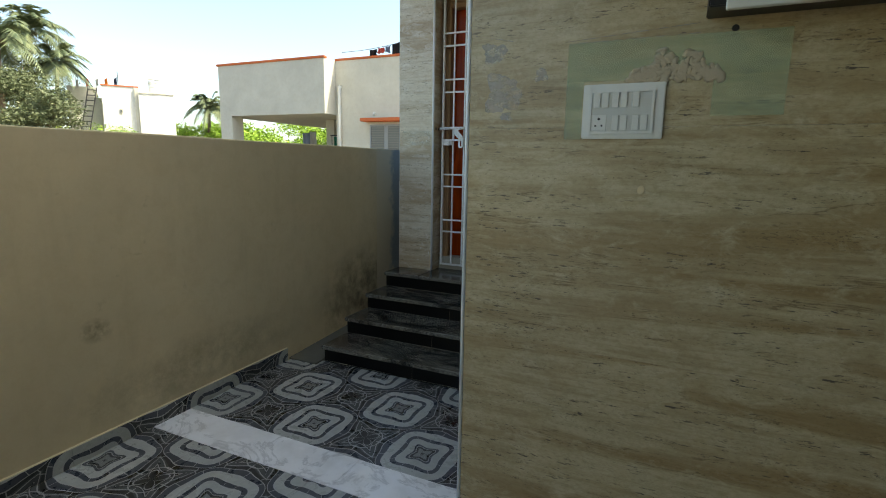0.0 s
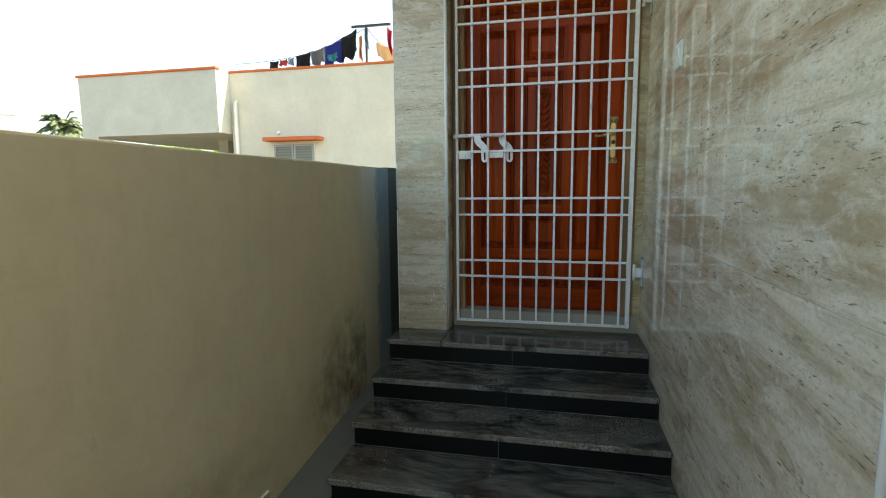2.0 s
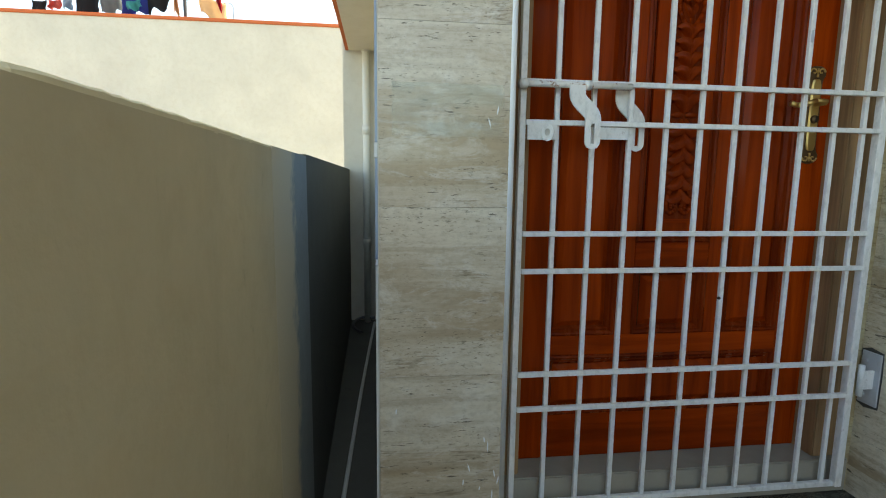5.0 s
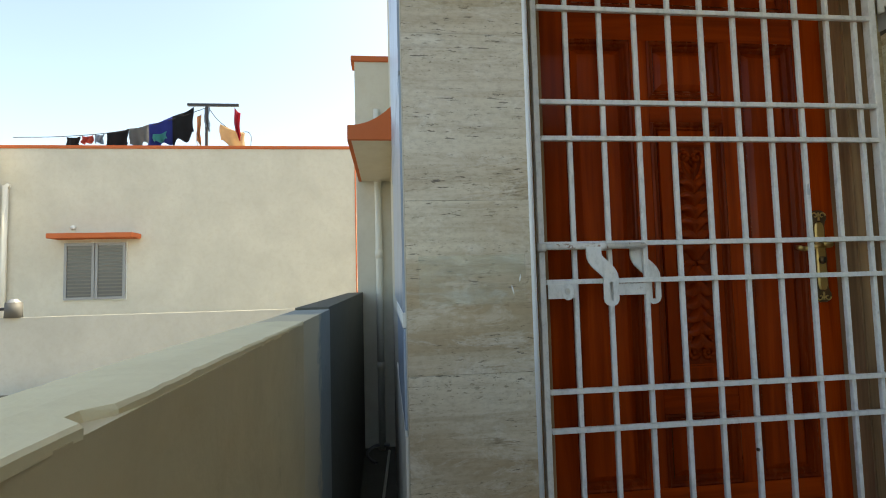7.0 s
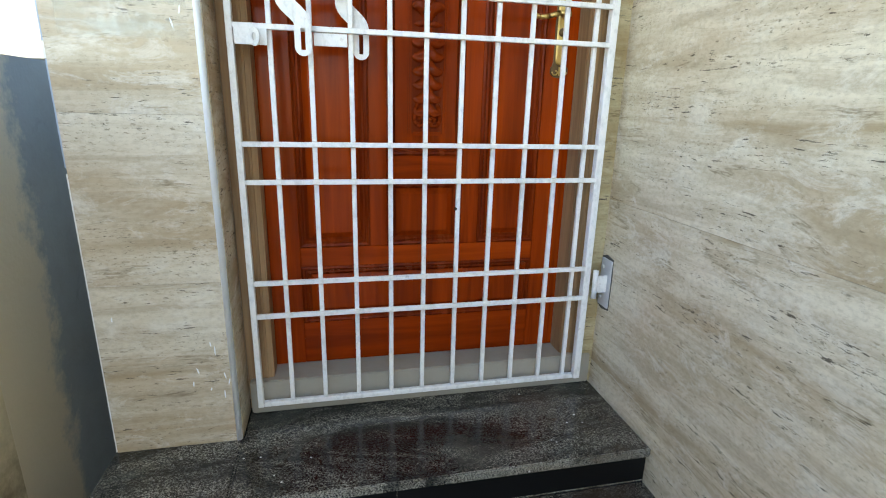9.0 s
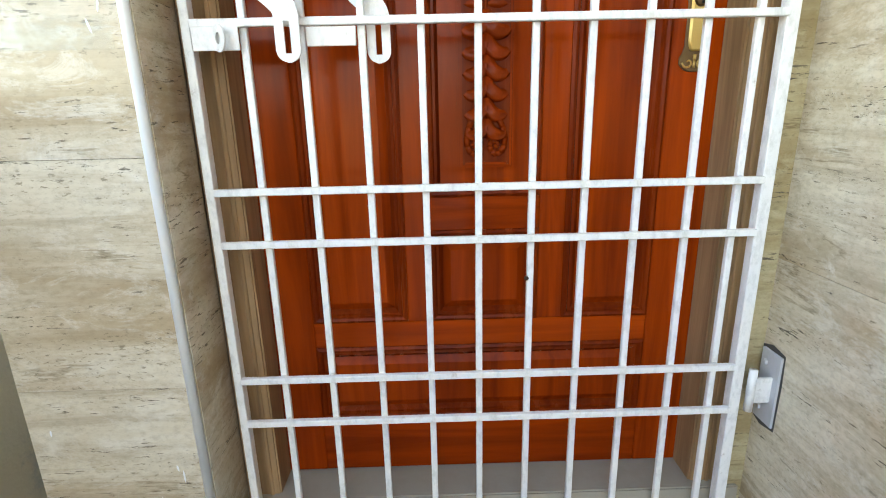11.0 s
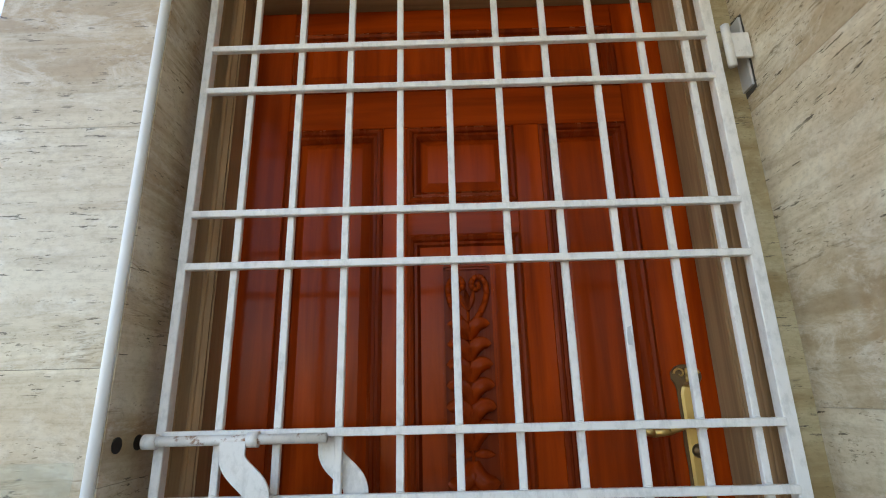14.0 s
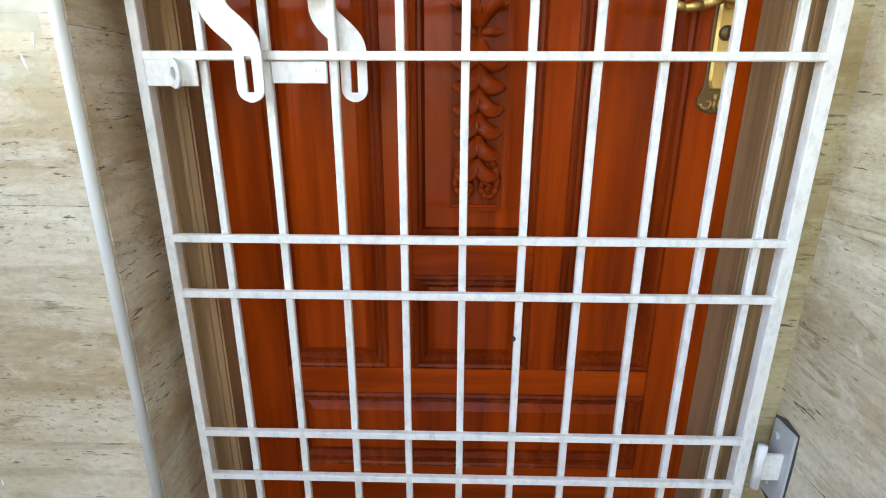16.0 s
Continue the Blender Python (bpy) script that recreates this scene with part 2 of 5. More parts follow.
def marble(name):
    m = mat(name, (0.75, 0.75, 0.74), 0.25)
    n = Net(m)
    v = n.noise(n.where((1.2, 2.0, 1.0)), 1.6, 8, 0.6, 1.6)
    vein = n.ramp(n.math("ABSOLUTE", n.math("SUBTRACT", v, 0.52)), (0.0, 1.0), (0.035, 0.0))
    c = n.mix(n.math("MULTIPLY", vein, 0.5), (0.88, 0.885, 0.88), (0.42, 0.42, 0.42))
    c = n.mix(n.ramp(n.noise(n.where(), 9, 5), (0.4, 0.0), (0.75, 0.3)), c, (0.5, 0.48, 0.43))
    n.color(c)
    return m


M_COMPOUND = plaster("beige wall paint", (0.68, 0.57, 0.37), (0.22, 0.18, 0.115), 0.5)
qq = Net(M_COMPOUND)
pos = qq.t.nodes.new("ShaderNodeSeparateXYZ")
qq.put(pos.inputs[0], qq.where())


def blot(cy, cz, ry, rz):
    """A soft round patch on the wall, 1 in its middle."""
    a_ = qq.math("DIVIDE", qq.math("SUBTRACT", pos.outputs[1], cy), ry)
    b_ = qq.math("DIVIDE", qq.math("SUBTRACT", pos.outputs[2], cz), rz)
    return qq.math("MAXIMUM", qq.math("SUBTRACT", 1.0, qq.math("ADD", qq.math("MULTIPLY", a_, a_), qq.math("MULTIPLY", b_, b_))), 0.0)


mould = qq.math("MULTIPLY", qq.math("ADD", blot(3.75, 0.30, 0.75, 0.50), qq.math("MULTIPLY", blot(2.0, 0.28, 0.9, 0.22), 0.5)), qq.ramp(qq.noise(qq.where(), 7, 7, 0.7), (0.36, 0.0), (0.62, 1.0)))
smudge = qq.math("MULTIPLY", blot(1.37, 0.66, 0.09, 0.07), qq.ramp(qq.noise(qq.where(), 24, 5, 0.7), (0.35, 0.0), (0.6, 1.0)))
drips_ = qq.ramp(qq.noise(qq.where((1, 5, 0.7)), 1.6, 5, 0.6), (0.52, 0.0), (0.80, 0.10))
old = qq.b.inputs["Base Color"].links[0].from_socket
qq.color(qq.mix(qq.math("MAXIMUM", qq.math("MAXIMUM", qq.math("MULTIPLY", mould, 0.85), qq.math("MULTIPLY", smudge, 0.6)), drips_), old, (0.13, 0.11, 0.07)))
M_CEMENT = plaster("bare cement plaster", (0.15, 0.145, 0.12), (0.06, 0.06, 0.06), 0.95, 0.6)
M_BLUEGREY = plaster("blue grey cement wash", (0.33, 0.355, 0.335), (0.20, 0.21, 0.20), 1.0, 0.6)
q2 = Net(M_BLUEGREY)
sep2 = q2.t.nodes.new("ShaderNodeSeparateXYZ")
q2.put(sep2.inputs[0], q2.where())
edge_ = q2.math("ADD", q2.math("DIVIDE", q2.math("SUBTRACT", sep2.outputs[1], 4.17), 0.14), q2.math("MULTIPLY", q2.math("SUBTRACT", q2.noise(q2.where(), 7, 8, 0.72), 0.5), 2.2))
old2 = q2.b.inputs["Base Color"].links[0].from_socket
q2.color(q2.mix(q2.ramp(edge_, (0.25, 0.0), (0.75, 1.0)), (0.62, 0.535, 0.375), old2))
M_CAP = plaster("weathered cream wall top", (0.85, 0.75, 0.50), (0.16, 0.13, 0.09), 0.8)
M_CREAM = plaster("cream exterior paint", (0.69, 0.66, 0.565), (0.45, 0.40, 0.33), 0.08, 0.12)
M_CREAM2 = plaster("pale grey cream paint", (0.60, 0.59, 0.53), (0.35, 0.31, 0.24), 0.12, 0.2)
M_WHITEWASH = plaster("whitewashed wall", (0.85, 0.84, 0.80), (0.4, 0.36, 0.3), 0.2, 0.2)
M_ORANGE = plaster("orange band paint", (0.62, 0.17, 0.07), (0.25, 0.10, 0.05), 0.2, 0.15)
M_STONE = travertine("travertine cladding", 0.18, (0.66, 0.595, 0.47), (0.44, 0.335, 0.215), (0.76, 0.725, 0.64), wear=0.06)
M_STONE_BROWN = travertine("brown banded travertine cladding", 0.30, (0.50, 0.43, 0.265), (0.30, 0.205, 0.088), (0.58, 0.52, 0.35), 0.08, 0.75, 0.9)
M_POLISHED = travertine("polished travertine cladding", 0.02, (0.73, 0.65, 0.50), (0.42, 0.31, 0.185), (0.80, 0.755, 0.64), 0.012, 0.6, 0.85, 0.75, 0.03)
M_JOINT = mat("tile joint filler", (0.46, 0.41, 0.32), 0.9)
M_TEAK = varnished("red brown varnished teak", (0.48, 0.062, 0.006), (0.20, 0.021, 0.003), 0.11)
M_TEAK_X = varnished("red brown varnished teak rail", (0.48, 0.062, 0.006), (0.20, 0.021, 0.003), 0.11, "x")
# darker copy of the teak, carries the shade of grooves and crevices in its colour
M_TEAK_SHADE = varnished("darker teak for groove shade", (0.32, 0.042, 0.005), (0.13, 0.014, 0.003), 0.22)
M_FRAMEWOOD = varnished("raw brown frame wood", (0.52, 0.325, 0.175), (0.22, 0.13, 0.07), 0.55, "z", 0.2)
M_FRAMEWOOD_X = varnished("raw brown head wood", (0.52, 0.325, 0.175), (0.22, 0.13, 0.07), 0.55, "x", 0.2)
M_GATE = painted_metal("white gate paint", (0.78, 0.78, 0.77), amount=0.35)
M_BOLT = painted_metal("rusty white bolt paint", (0.74, 0.72, 0.69), (0.26, 0.11, 0.045), 0.9, 0.45, (30, 0.55, 0.62))
M_STEEL = painted_metal("zinc plate", (0.50, 0.52, 0.55), amount=0.2)
M_TRIM = mat("white plastic trim", (0.80, 0.83, 0.85), 0.35)
M_GRANITE = granite("black granite")
M_NOSING = granite("worn dusty granite edge", 0.04)
M_RISER = mat("black polished riser", (0.006, 0.006, 0.006), 0.28)
M_RISER.node_tree.nodes["Principled BSDF"].inputs["Specular IOR Level"].default_value = 0.2
M_TILE = patterned_tile("patterned floor tile")
M_MARBLE = marble("white marble strip")
M_SILL = plaster("grey sill stone", (0.36, 0.33, 0.275), (0.2, 0.19, 0.17), 0.4)
M_BRASS = mat("worn brass", (0.70, 0.50, 0.19), 0.4, 1.0)
M_BRONZE = mat("dark bronze", (0.16, 0.10, 0.05), 0.4, 0.8)
M_PLASTIC = mat("off white plastic", (0.70, 0.72, 0.68), 0.35)
M_SOCKET = mat("dark socket hole", (0.01, 0.01, 0.01), 0.6)
M_BLACK = mat("black enamel", (0.012, 0.012, 0.014), 0.4)
M_FACE = mat("grey switch face", (0.56, 0.58, 0.54), 0.4)
M_GLASS = mat("grey window glass", (0.13, 0.14, 0.14), 0.08)
M_ALU = mat("grey window frame", (0.30, 0.31, 0.32), 0.45, 0.3)
M_SLAT = mat("dusky blind slat", (0.17, 0.165, 0.15), 0.6)
M_PVC = mat("cream drain pipe", (0.72, 0.70, 0.62), 0.45)
M_IRON = mat("dark iron", (0.05, 0.05, 0.055), 0.6, 0.4)


# ---- building helpers ----
def box(bm, x0, x1, y0, y1, z0, z1, bevel=0.0, seg=2):
    r = bmesh.ops.create_cube(bm, size=1.0, matrix=Matrix.Translation(((x0 + x1) / 2, (y0 + y1) / 2, (z0 + z1) / 2)) @ Matrix.Diagonal((x1 - x0, y1 - y0, z1 - z0, 1)))
    if bevel:
        es = list({e for v in r["verts"] for e in v.link_edges})
        bmesh.ops.bevel(bm, geom=es, offset=bevel, segments=seg, affect="EDGES")
    return bm


def block(x0, x1, y0, y1, z0, z1, bevel=0.0, seg=2):
    return box(bmesh.new(), x0, x1, y0, y1, z0, z1, bevel, seg)


def rod(bm, a, b, r, n=12, r2=None):
    a, b = Vector(a), Vector(b)
    m = Matrix.Translation((a + b) / 2) @ (b - a).to_track_quat("Z", "Y").to_matrix().to_4x4()
    bmesh.ops.create_cone(bm, cap_ends=True, segments=n, radius1=r, radius2=r if r2 is None else r2, depth=(b - a).length, matrix=m)
    return bm


def prism(outline, depth, m, bevel=0.0):
    """A plate: the outline in its own x, y, pushed to z = depth, laid by m."""
    bm = bmesh.new()
    f = bm.faces.new([bm.verts.new((x, y, 0)) for x, y in outline])
    r = bmesh.ops.extrude_face_region(bm, geom=[f])
    bmesh.ops.translate(bm, vec=(0, 0, depth), verts=[v for v in r["geom"] if isinstance(v, bmesh.types.BMVert)])
    bmesh.ops.recalc_face_normals(bm, faces=bm.faces)
    if bevel:
        bmesh.ops.bevel(bm, geom=list(bm.edges), offset=bevel, segments=1, affect="EDGES")
    bmesh.ops.transform(bm, matrix=m, verts=bm.verts)
    return bm


def mesh_of(name, bm, material, smooth=False):
    me = bpy.data.meshes.new(name)
    bm.to_mesh(me)
    bm.free()
    me.materials.append(material)
    if smooth:
        for p in me.polygons:
            p.use_smooth = True
    return me


def thing(name, bm, material, label, category, kind="", group="", smooth=False):
    return tagged(new(name, mesh_of(name, bm, material, smooth)), label, category, group, kind)


def empty(name, at, label, category, kind="", group=""):
    ob = new(name)
    ob.location = at
    ob.empty_display_size = 0.1
    return tagged(ob, label, category, group, kind)


def part(name, bm, material, parent, label="", smooth=False):
    """bm is given in world places; the part keeps them under its parent."""
    ob = new(name, mesh_of(name, bm, material, smooth))
    ob.parent = parent
    origin = parent.location.copy()
    up = parent.parent
    while up:
        origin += up.location
        up = up.parent
    ob.location = -origin
    if label:
        ob["label"] = label
    return ob


def wall(name, bm, material, label, category="wall"):
    return thing(name, bm, material, label, category, "structure")


# ---- large structure ----
FZ = 0.030  # porch floor
STEP_Z = [0.157, 0.287, 0.412, 0.541]
STEP_Y = [2.780, 3.080, 3.374, 3.682]
SX0, SX1 = -2.24, -0.70
LAND = STEP_Z[3]
WX = -2.485  # inner face of the boundary wall
YS = 1.722  # switch wall
EX = -0.69  # face of the wall beside the steps
YJ = 3.945  # face of the door jamb wall


def ramp_bed(x0, x1, y0, y1, z0, z1):
    """A bed whose top rises from y0 to y1."""
    bm = block(x0, x1, y0, y1, -0.02, z0)
    for v in bm.verts:
        if v.co.z > 0.0 and v.co.y > (y0 + y1) / 2:
            v.co.z = z1
    return bm


ground = wall("ground", block(-400, 400, -400, 400, -0.5, -0.02), plaster("dry earth", (0.20, 0.17, 0.12), (0.09, 0.10, 0.05), 0.8), "dry earth ground round the houses", "ground")
floor = wall("floor", block(WX - 0.06, 3.2, -6.0, 2.9, -0.02, FZ - 0.008), M_JOINT, "porch floor under black patterned tiles", "floor")
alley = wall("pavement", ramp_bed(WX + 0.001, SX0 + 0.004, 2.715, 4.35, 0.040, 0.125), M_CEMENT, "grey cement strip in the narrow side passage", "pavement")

compound = wall("wall_west", block(WX - 0.12, WX, -6.0, 3.96, -0.02, 1.620), M_COMPOUND, "beige painted boundary wall with dirt stains")
part("plaster_strip", block(WX - 0.12, WX + 0.0005, 3.96, 4.52, -0.02, 1.626), M_BLUEGREY, compound, "blue grey cement wash strip")
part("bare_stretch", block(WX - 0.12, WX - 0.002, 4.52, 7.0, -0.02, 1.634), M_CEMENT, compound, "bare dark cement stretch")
wall("wall_switch", block(EX + 0.01, 3.2, YS + 0.010, YS + 0.2, -0.02, 3.25), M_JOINT, "porch wall clad in beige travertine tiles")
wall("wall_east", block(EX + 0.010, EX + 0.2, YS + 0.2, 4.6, -0.02, 3.25), M_JOINT, "side wall clad in polished travertine tiles")
wall("wall_door", block(-2.222, -1.905, YJ + 0.010, 4.6, -0.02, 3.25), M_JOINT, "door wall clad in beige travertine tiles")
wall("wall_lintel", block(-1.905, EX + 0.010, 3.96, 4.6, 2.905, 3.25), M_STONE, "beige stone lintel over the entrance door")
# unseen slab, sized to keep sky light off the door recess
wall("canopy", block(-2.21, EX + 0.010, 2.70, 3.96, 3.10, 3.25), M_CREAM, "unseen cream concrete canopy added to shade the entrance door", "canopy")
# unseen porch enclosure, placed to cut the light on the switch wall
wall("ceiling", block(-0.72, 3.2, -4.2, 1.60, 2.80, 3.25), M_CREAM, "unseen cream porch ceiling that keeps the switch wall dark", "ceiling")
wall("wall_porch_end", block(3.2, 3.4, -4.2, YS + 0.2, -0.02, 3.25), M_CREAM, "unseen cream end wall added to darken the porch")
wall("wall_porch_front", block(-0.72, 3.2, -4.2, -4.0, -0.02, 2.45), M_CREAM, "unseen cream front wall added to darken the switch wall")
wall("beam", block(-0.72, 3.2, -4.2, -3.95, 2.45, 2.80), M_CREAM, "unseen cream beam added to cut the porch light", "beam")
# unseen block, its height set to keep the sun off steps and boundary wall
wall("wall_upper_room", block(EX + 0.012, 3.4, YS + 0.02, 7.0, 3.25, 6.6), M_CREAM, "unseen cream block added to keep sun off the steps")
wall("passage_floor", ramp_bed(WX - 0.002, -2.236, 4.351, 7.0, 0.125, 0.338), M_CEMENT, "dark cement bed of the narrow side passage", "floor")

# own house beyond the entrance: side wall and the wing that closes the passage
side = wall("wall_side", block(-2.2345, -2.222, 3.957, 7.0, -0.02, 4.6), M_CREAM, "cream painted side wall of the house")
wing = wall("wall_wing", block(-2.53, 0.6, 7.0, 7.2, -0.02, 3.64), M_CREAM, "cream rear wing closing the side passage")
part("parapet_band", block(-2.56, 0.6, 6.985, 7.2, 3.64, 3.69, 0.004), M_ORANGE, wing, "orange parapet band")
# unseen mass above the door, raised until its shadow covers the entrance
wall("wall_upper", block(-2.212, EX + 0.012, 4.05, 7.2, 3.25, 6.6), M_CREAM, "unseen cream upper floor added to block the sun")


def steps():
    s = wall("entrance_steps", block(SX0 + 0.012, SX1 + 0.008, STEP_Y[0] + 0.03, STEP_Y[1] + 0.03, -0.02, STEP_Z[0] - 0.03), M_RISER, "black granite entrance steps with dusty treads", "steps")
    ends = STEP_Y[1:] + [4.30]
    for i in range(4):
        if i:
            part("riser", block(SX0 + 0.012, SX1 + 0.008, STEP_Y[i] + 0.022, ends[i] + 0.02, -0.02 if i == 0 else STEP_Z[i - 1] - 0.03, STEP_Z[i] - 0.03), M_RISER, s, "black polished riser")
        xm = (-1.02, -1.30, -1.55, -1.893)[i]
        cuts = ((SX0, xm - 0.0007), (xm + 0.0007, SX1 + 0.008)) if i == 3 else ((SX0, SX1 + 0.008),)
        for a, b in cuts:
            part("tread", block(a, b, STEP_Y[i], ends[i] + 0.021, STEP_Z[i] - 0.030, STEP_Z[i], 0.006, 2), M_GRANITE, s)
            part("nosing", block(a + 0.004, b - 0.004, STEP_Y[i] - 0.0012, STEP_Y[i] + 0.010, STEP_Z[i] - 0.0285, STEP_Z[i] + 0.0008, 0.004, 2), M_NOSING, s, "worn grey dusty nosing")
        xj = (SX0 + SX1) / 2 - 0.02 + 0.01 * i
        foot = FZ if i == 0 else STEP_Z[i - 1]
        yr = STEP_Y[i] + (0.03 if i == 0 else 0.022)
        part("riser_joint", block(xj - 0.0012, xj + 0.0012, yr - 0.0008, yr + 0.004, foot, STEP_Z[i] - 0.031), M_NOSING, s, "grey cement joint")
        part("foot_joint", block(SX0 + 0.013, SX1 + 0.006, yr - 0.003, yr + 0.003, foot + 0.0004, foot + 0.0035), M_NOSING, s, "grey cement joint")
    return s


steps()


# ---- entrance door ----
def door():
    d = empty("door_1", (-1.31, 4.19, 0.65), "closed red-brown varnished teak door with carved panels", "door", "structure")
    y0, x0, x1, z0, z1 = 4.180, -1.812, -0.812, 0.656, 2.812
    part("backing", block(x0, x1, y0 + 0.016, y0 + 0.04, z0, z1), M_TEAK, d)
    cols = ((-1.715, -1.490), (-1.434, -1.184), (-1.125, -0.920))
    # stiles and rails round the panel openings
    for a, b in ((x0, cols[0][0]), (cols[2][1], x1)):
        part("stile", block(a, b, y0, y0 + 0.018, z0, z1, 0.002, 1), M_TEAK, d)
    for a, b in ((cols[0][1], cols[1][0]), (cols[1][1], cols[2][0])):
        part("stile", block(a, b, y0, y0 + 0.018, 1.065, 2.475, 0.002, 1), M_TEAK, d)
    xl, xr = cols[0][0], cols[2][1]
    for a, b, za, zb in ((xl, xr, z0, 0.803), (xl, xr, 1.000, 1.065), (xl, xr, 2.475, 2.575), (xl, xr, 2.745, z1), (*cols[1], 1.285, 1.362), (*cols[1], 2.207, 2.285)):
        part("rail", block(a, b, y0 + 0.0008, y0 + 0.018, za, zb, 0.002, 1), M_TEAK_X, d)
    panels = [(*cols[0], 1.065, 2.475), (*cols[2], 1.065, 2.475), (*cols[1], 1.065, 1.285), (*cols[1], 2.285, 2.475), (xl, xr, 0.803, 1.000), (xl, xr, 2.575, 2.745)]
    for a, b, za, zb in panels:
        p = part("panel", bevelled_panel(a + 0.028, b - 0.028, za + 0.028, zb - 0.028, y0 + 0.004, 0.014, 0.020), M_TEAK, d)
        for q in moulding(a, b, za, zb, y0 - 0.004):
            part("moulding", q, M_TEAK_SHADE, p)
    carved(d, y0)
    # lever handle on its long plate
    hx, hz = -0.872, 1.765
    half = ((0.009, 0.150), (0.020, 0.146), (0.030, 0.136), (0.031, 0.122), (0.025, 0.113), (0.022, 0.100), (0.021, 0.040), (0.023, 0.0))
    right_ = [(u, v) for u, v in half] + [(u, -v) for u, v in half[-2::-1]]
    outline = right_ + [(-u, v) for u, v in right_[::-1]]
    back = part("handle_back", prism(outline, 0.006, pose(hx, y0 + 0.0005, hz, 90), 0.0015), M_BRONZE, d, "dark bronze handle backing with scrolled ends")
    for s in (-1, 1):
        bm = bmesh.new()
        for q in (-1, 1):
            pts = [(hx + q * (0.013 + 0.0125 * (1 - t / 11) * math.cos(0.62 * t)), hz + s * (0.132 + 0.0125 * (1 - t / 11) * math.sin(0.62 * t))) for t in range(10)]
            curl_tube(bm, pts, y0 - 0.007, 0.0024, 0.0016)
        curl_tube(bm, [(hx, hz + s * 0.116), (hx, hz + s * 0.128), (hx, hz + s * 0.143)], y0 - 0.007, 0.0035, 0.002)
        part("scroll_end", bm, M_BRASS, back, "worn brass scroll", True)
    h = part("handle_plate", prism([(u * 0.0165, v * 0.110) for u, v in ((-1, -0.85), (-0.7, -1), (0.7, -1), (1, -0.85), (1, 0.85), (0.7, 1), (-0.7, 1), (-1, 0.85))], 0.011, pose(hx, y0 + 0.0005, hz, 90), 0.004), M_BRASS, d, "brass handle plate")
    part("key_boss", rod(bmesh.new(), (hx, y0 - 0.010, 1.752), (hx, y0 - 0.018, 1.752), 0.0135, 20, 0.011), M_BRONZE, h, "dark bronze key boss", True)
    part("key_slot", block(hx - 0.002, hx + 0.002, y0 - 0.0190, y0 - 0.0175, 1.744, 1.760), M_SOCKET, h)
    bm = bmesh.new()
    rod(bm, (-0.872, y0 - 0.008, 1.80), (-0.872, y0 - 0.045, 1.80), 0.010)
    pts = [(-0.865, 1.802), (-0.90, 1.803), (-0.935, 1.792), (-0.965, 1.788), (-0.985, 1.794)]
    for (a, za), (b, zb) in zip(pts, pts[1:]):
        rod(bm, (a, y0 - 0.042, za), (b, y0 - 0.042, zb), 0.008)
    part("lever", bm, M_BRASS, h, "brass lever", True)
    return d


def bevelled_panel(x0, x1, z0, z1, y, depth, slope):
    """A raised field: flat middle, sloping margins back to the frame."""
    bm = bmesh.new()
    o = [bm.verts.new((x, y + depth, z)) for x, z in ((x0, z0), (x1, z0), (x1, z1), (x0, z1))]
    i = [bm.verts.new((x, y, z)) for x, z in ((x0 + slope, z0 + slope), (x1 - slope, z0 + slope), (x1 - slope, z1 - slope), (x0 + slope, z1 - slope))]
    bm.faces.new(i)
    for k in range(4):
        bm.faces.new((o[k], o[(k + 1) % 4], i[(k + 1) % 4], i[k]))
    return bm


def moulding(x0, x1, z0, z1, y):
    """Four mitred sticks of rounded moulding, inside the opening's edge."""
    prof = ((0.0, 0.020), (0.0, 0.004), (0.006, 0.0), (0.012, 0.003), (0.015, 0.009), (0.021, 0.008), (0.030, 0.018))
    corners = ((x0, z0), (x1, z0), (x1, z1), (x0, z1))
    sx = (1, -1, -1, 1)
    sz = (1, 1, -1, -1)
    out = []
    for k in range(4):
        j = (k + 1) % 4
        bm = bmesh.new()
        a = [bm.verts.new((corners[k][0] + sx[k] * w, y + d, corners[k][1] + sz[k] * w)) for w, d in prof]
        b = [bm.verts.new((corners[j][0] + sx[j] * w, y + d, corners[j][1] + sz[j] * w)) for w, d in prof]
        for n in range(len(prof) - 1):
            bm.faces.new((a[n], b[n], b[n + 1], a[n + 1]))
        bmesh.ops.recalc_face_normals(bm, faces=bm.faces)
        out.append(bm)
    return out


def leaf(bm, x, z, y, length, width, angle, curl=0.0, rise=0.019):
    """A carved leaf: a ridged lens that bends sideways."""
    n = 8
    ca, sa = math.cos(angle), math.sin(angle)
    rows = []
    for i in range(n + 1):
        t = i / n
        w = width * math.sin(math.pi * min(1, 0.12 + 0.88 * t) ** 0.9) * (0.55 + 0.45 * t)
        bend = curl * t * t
        row = []
        for s, h in ((-1, 0.0), (-0.55, 0.85), (0, 0.55), (0.55, 0.85), (1, 0.0)):
            px, pz = length * t, s * w + bend * length
            row.append(bm.verts.new((x + ca * px - sa * pz, y - rise * h * math.sin(math.pi * (0.15 + 0.8 * t)), z + sa * px + ca * pz)))
        rows.append(row)
    for a, b in zip(rows, rows[1:]):
        for k in range(4):
            bm.faces.new((a[k], b[k], b[k + 1], a[k + 1]))


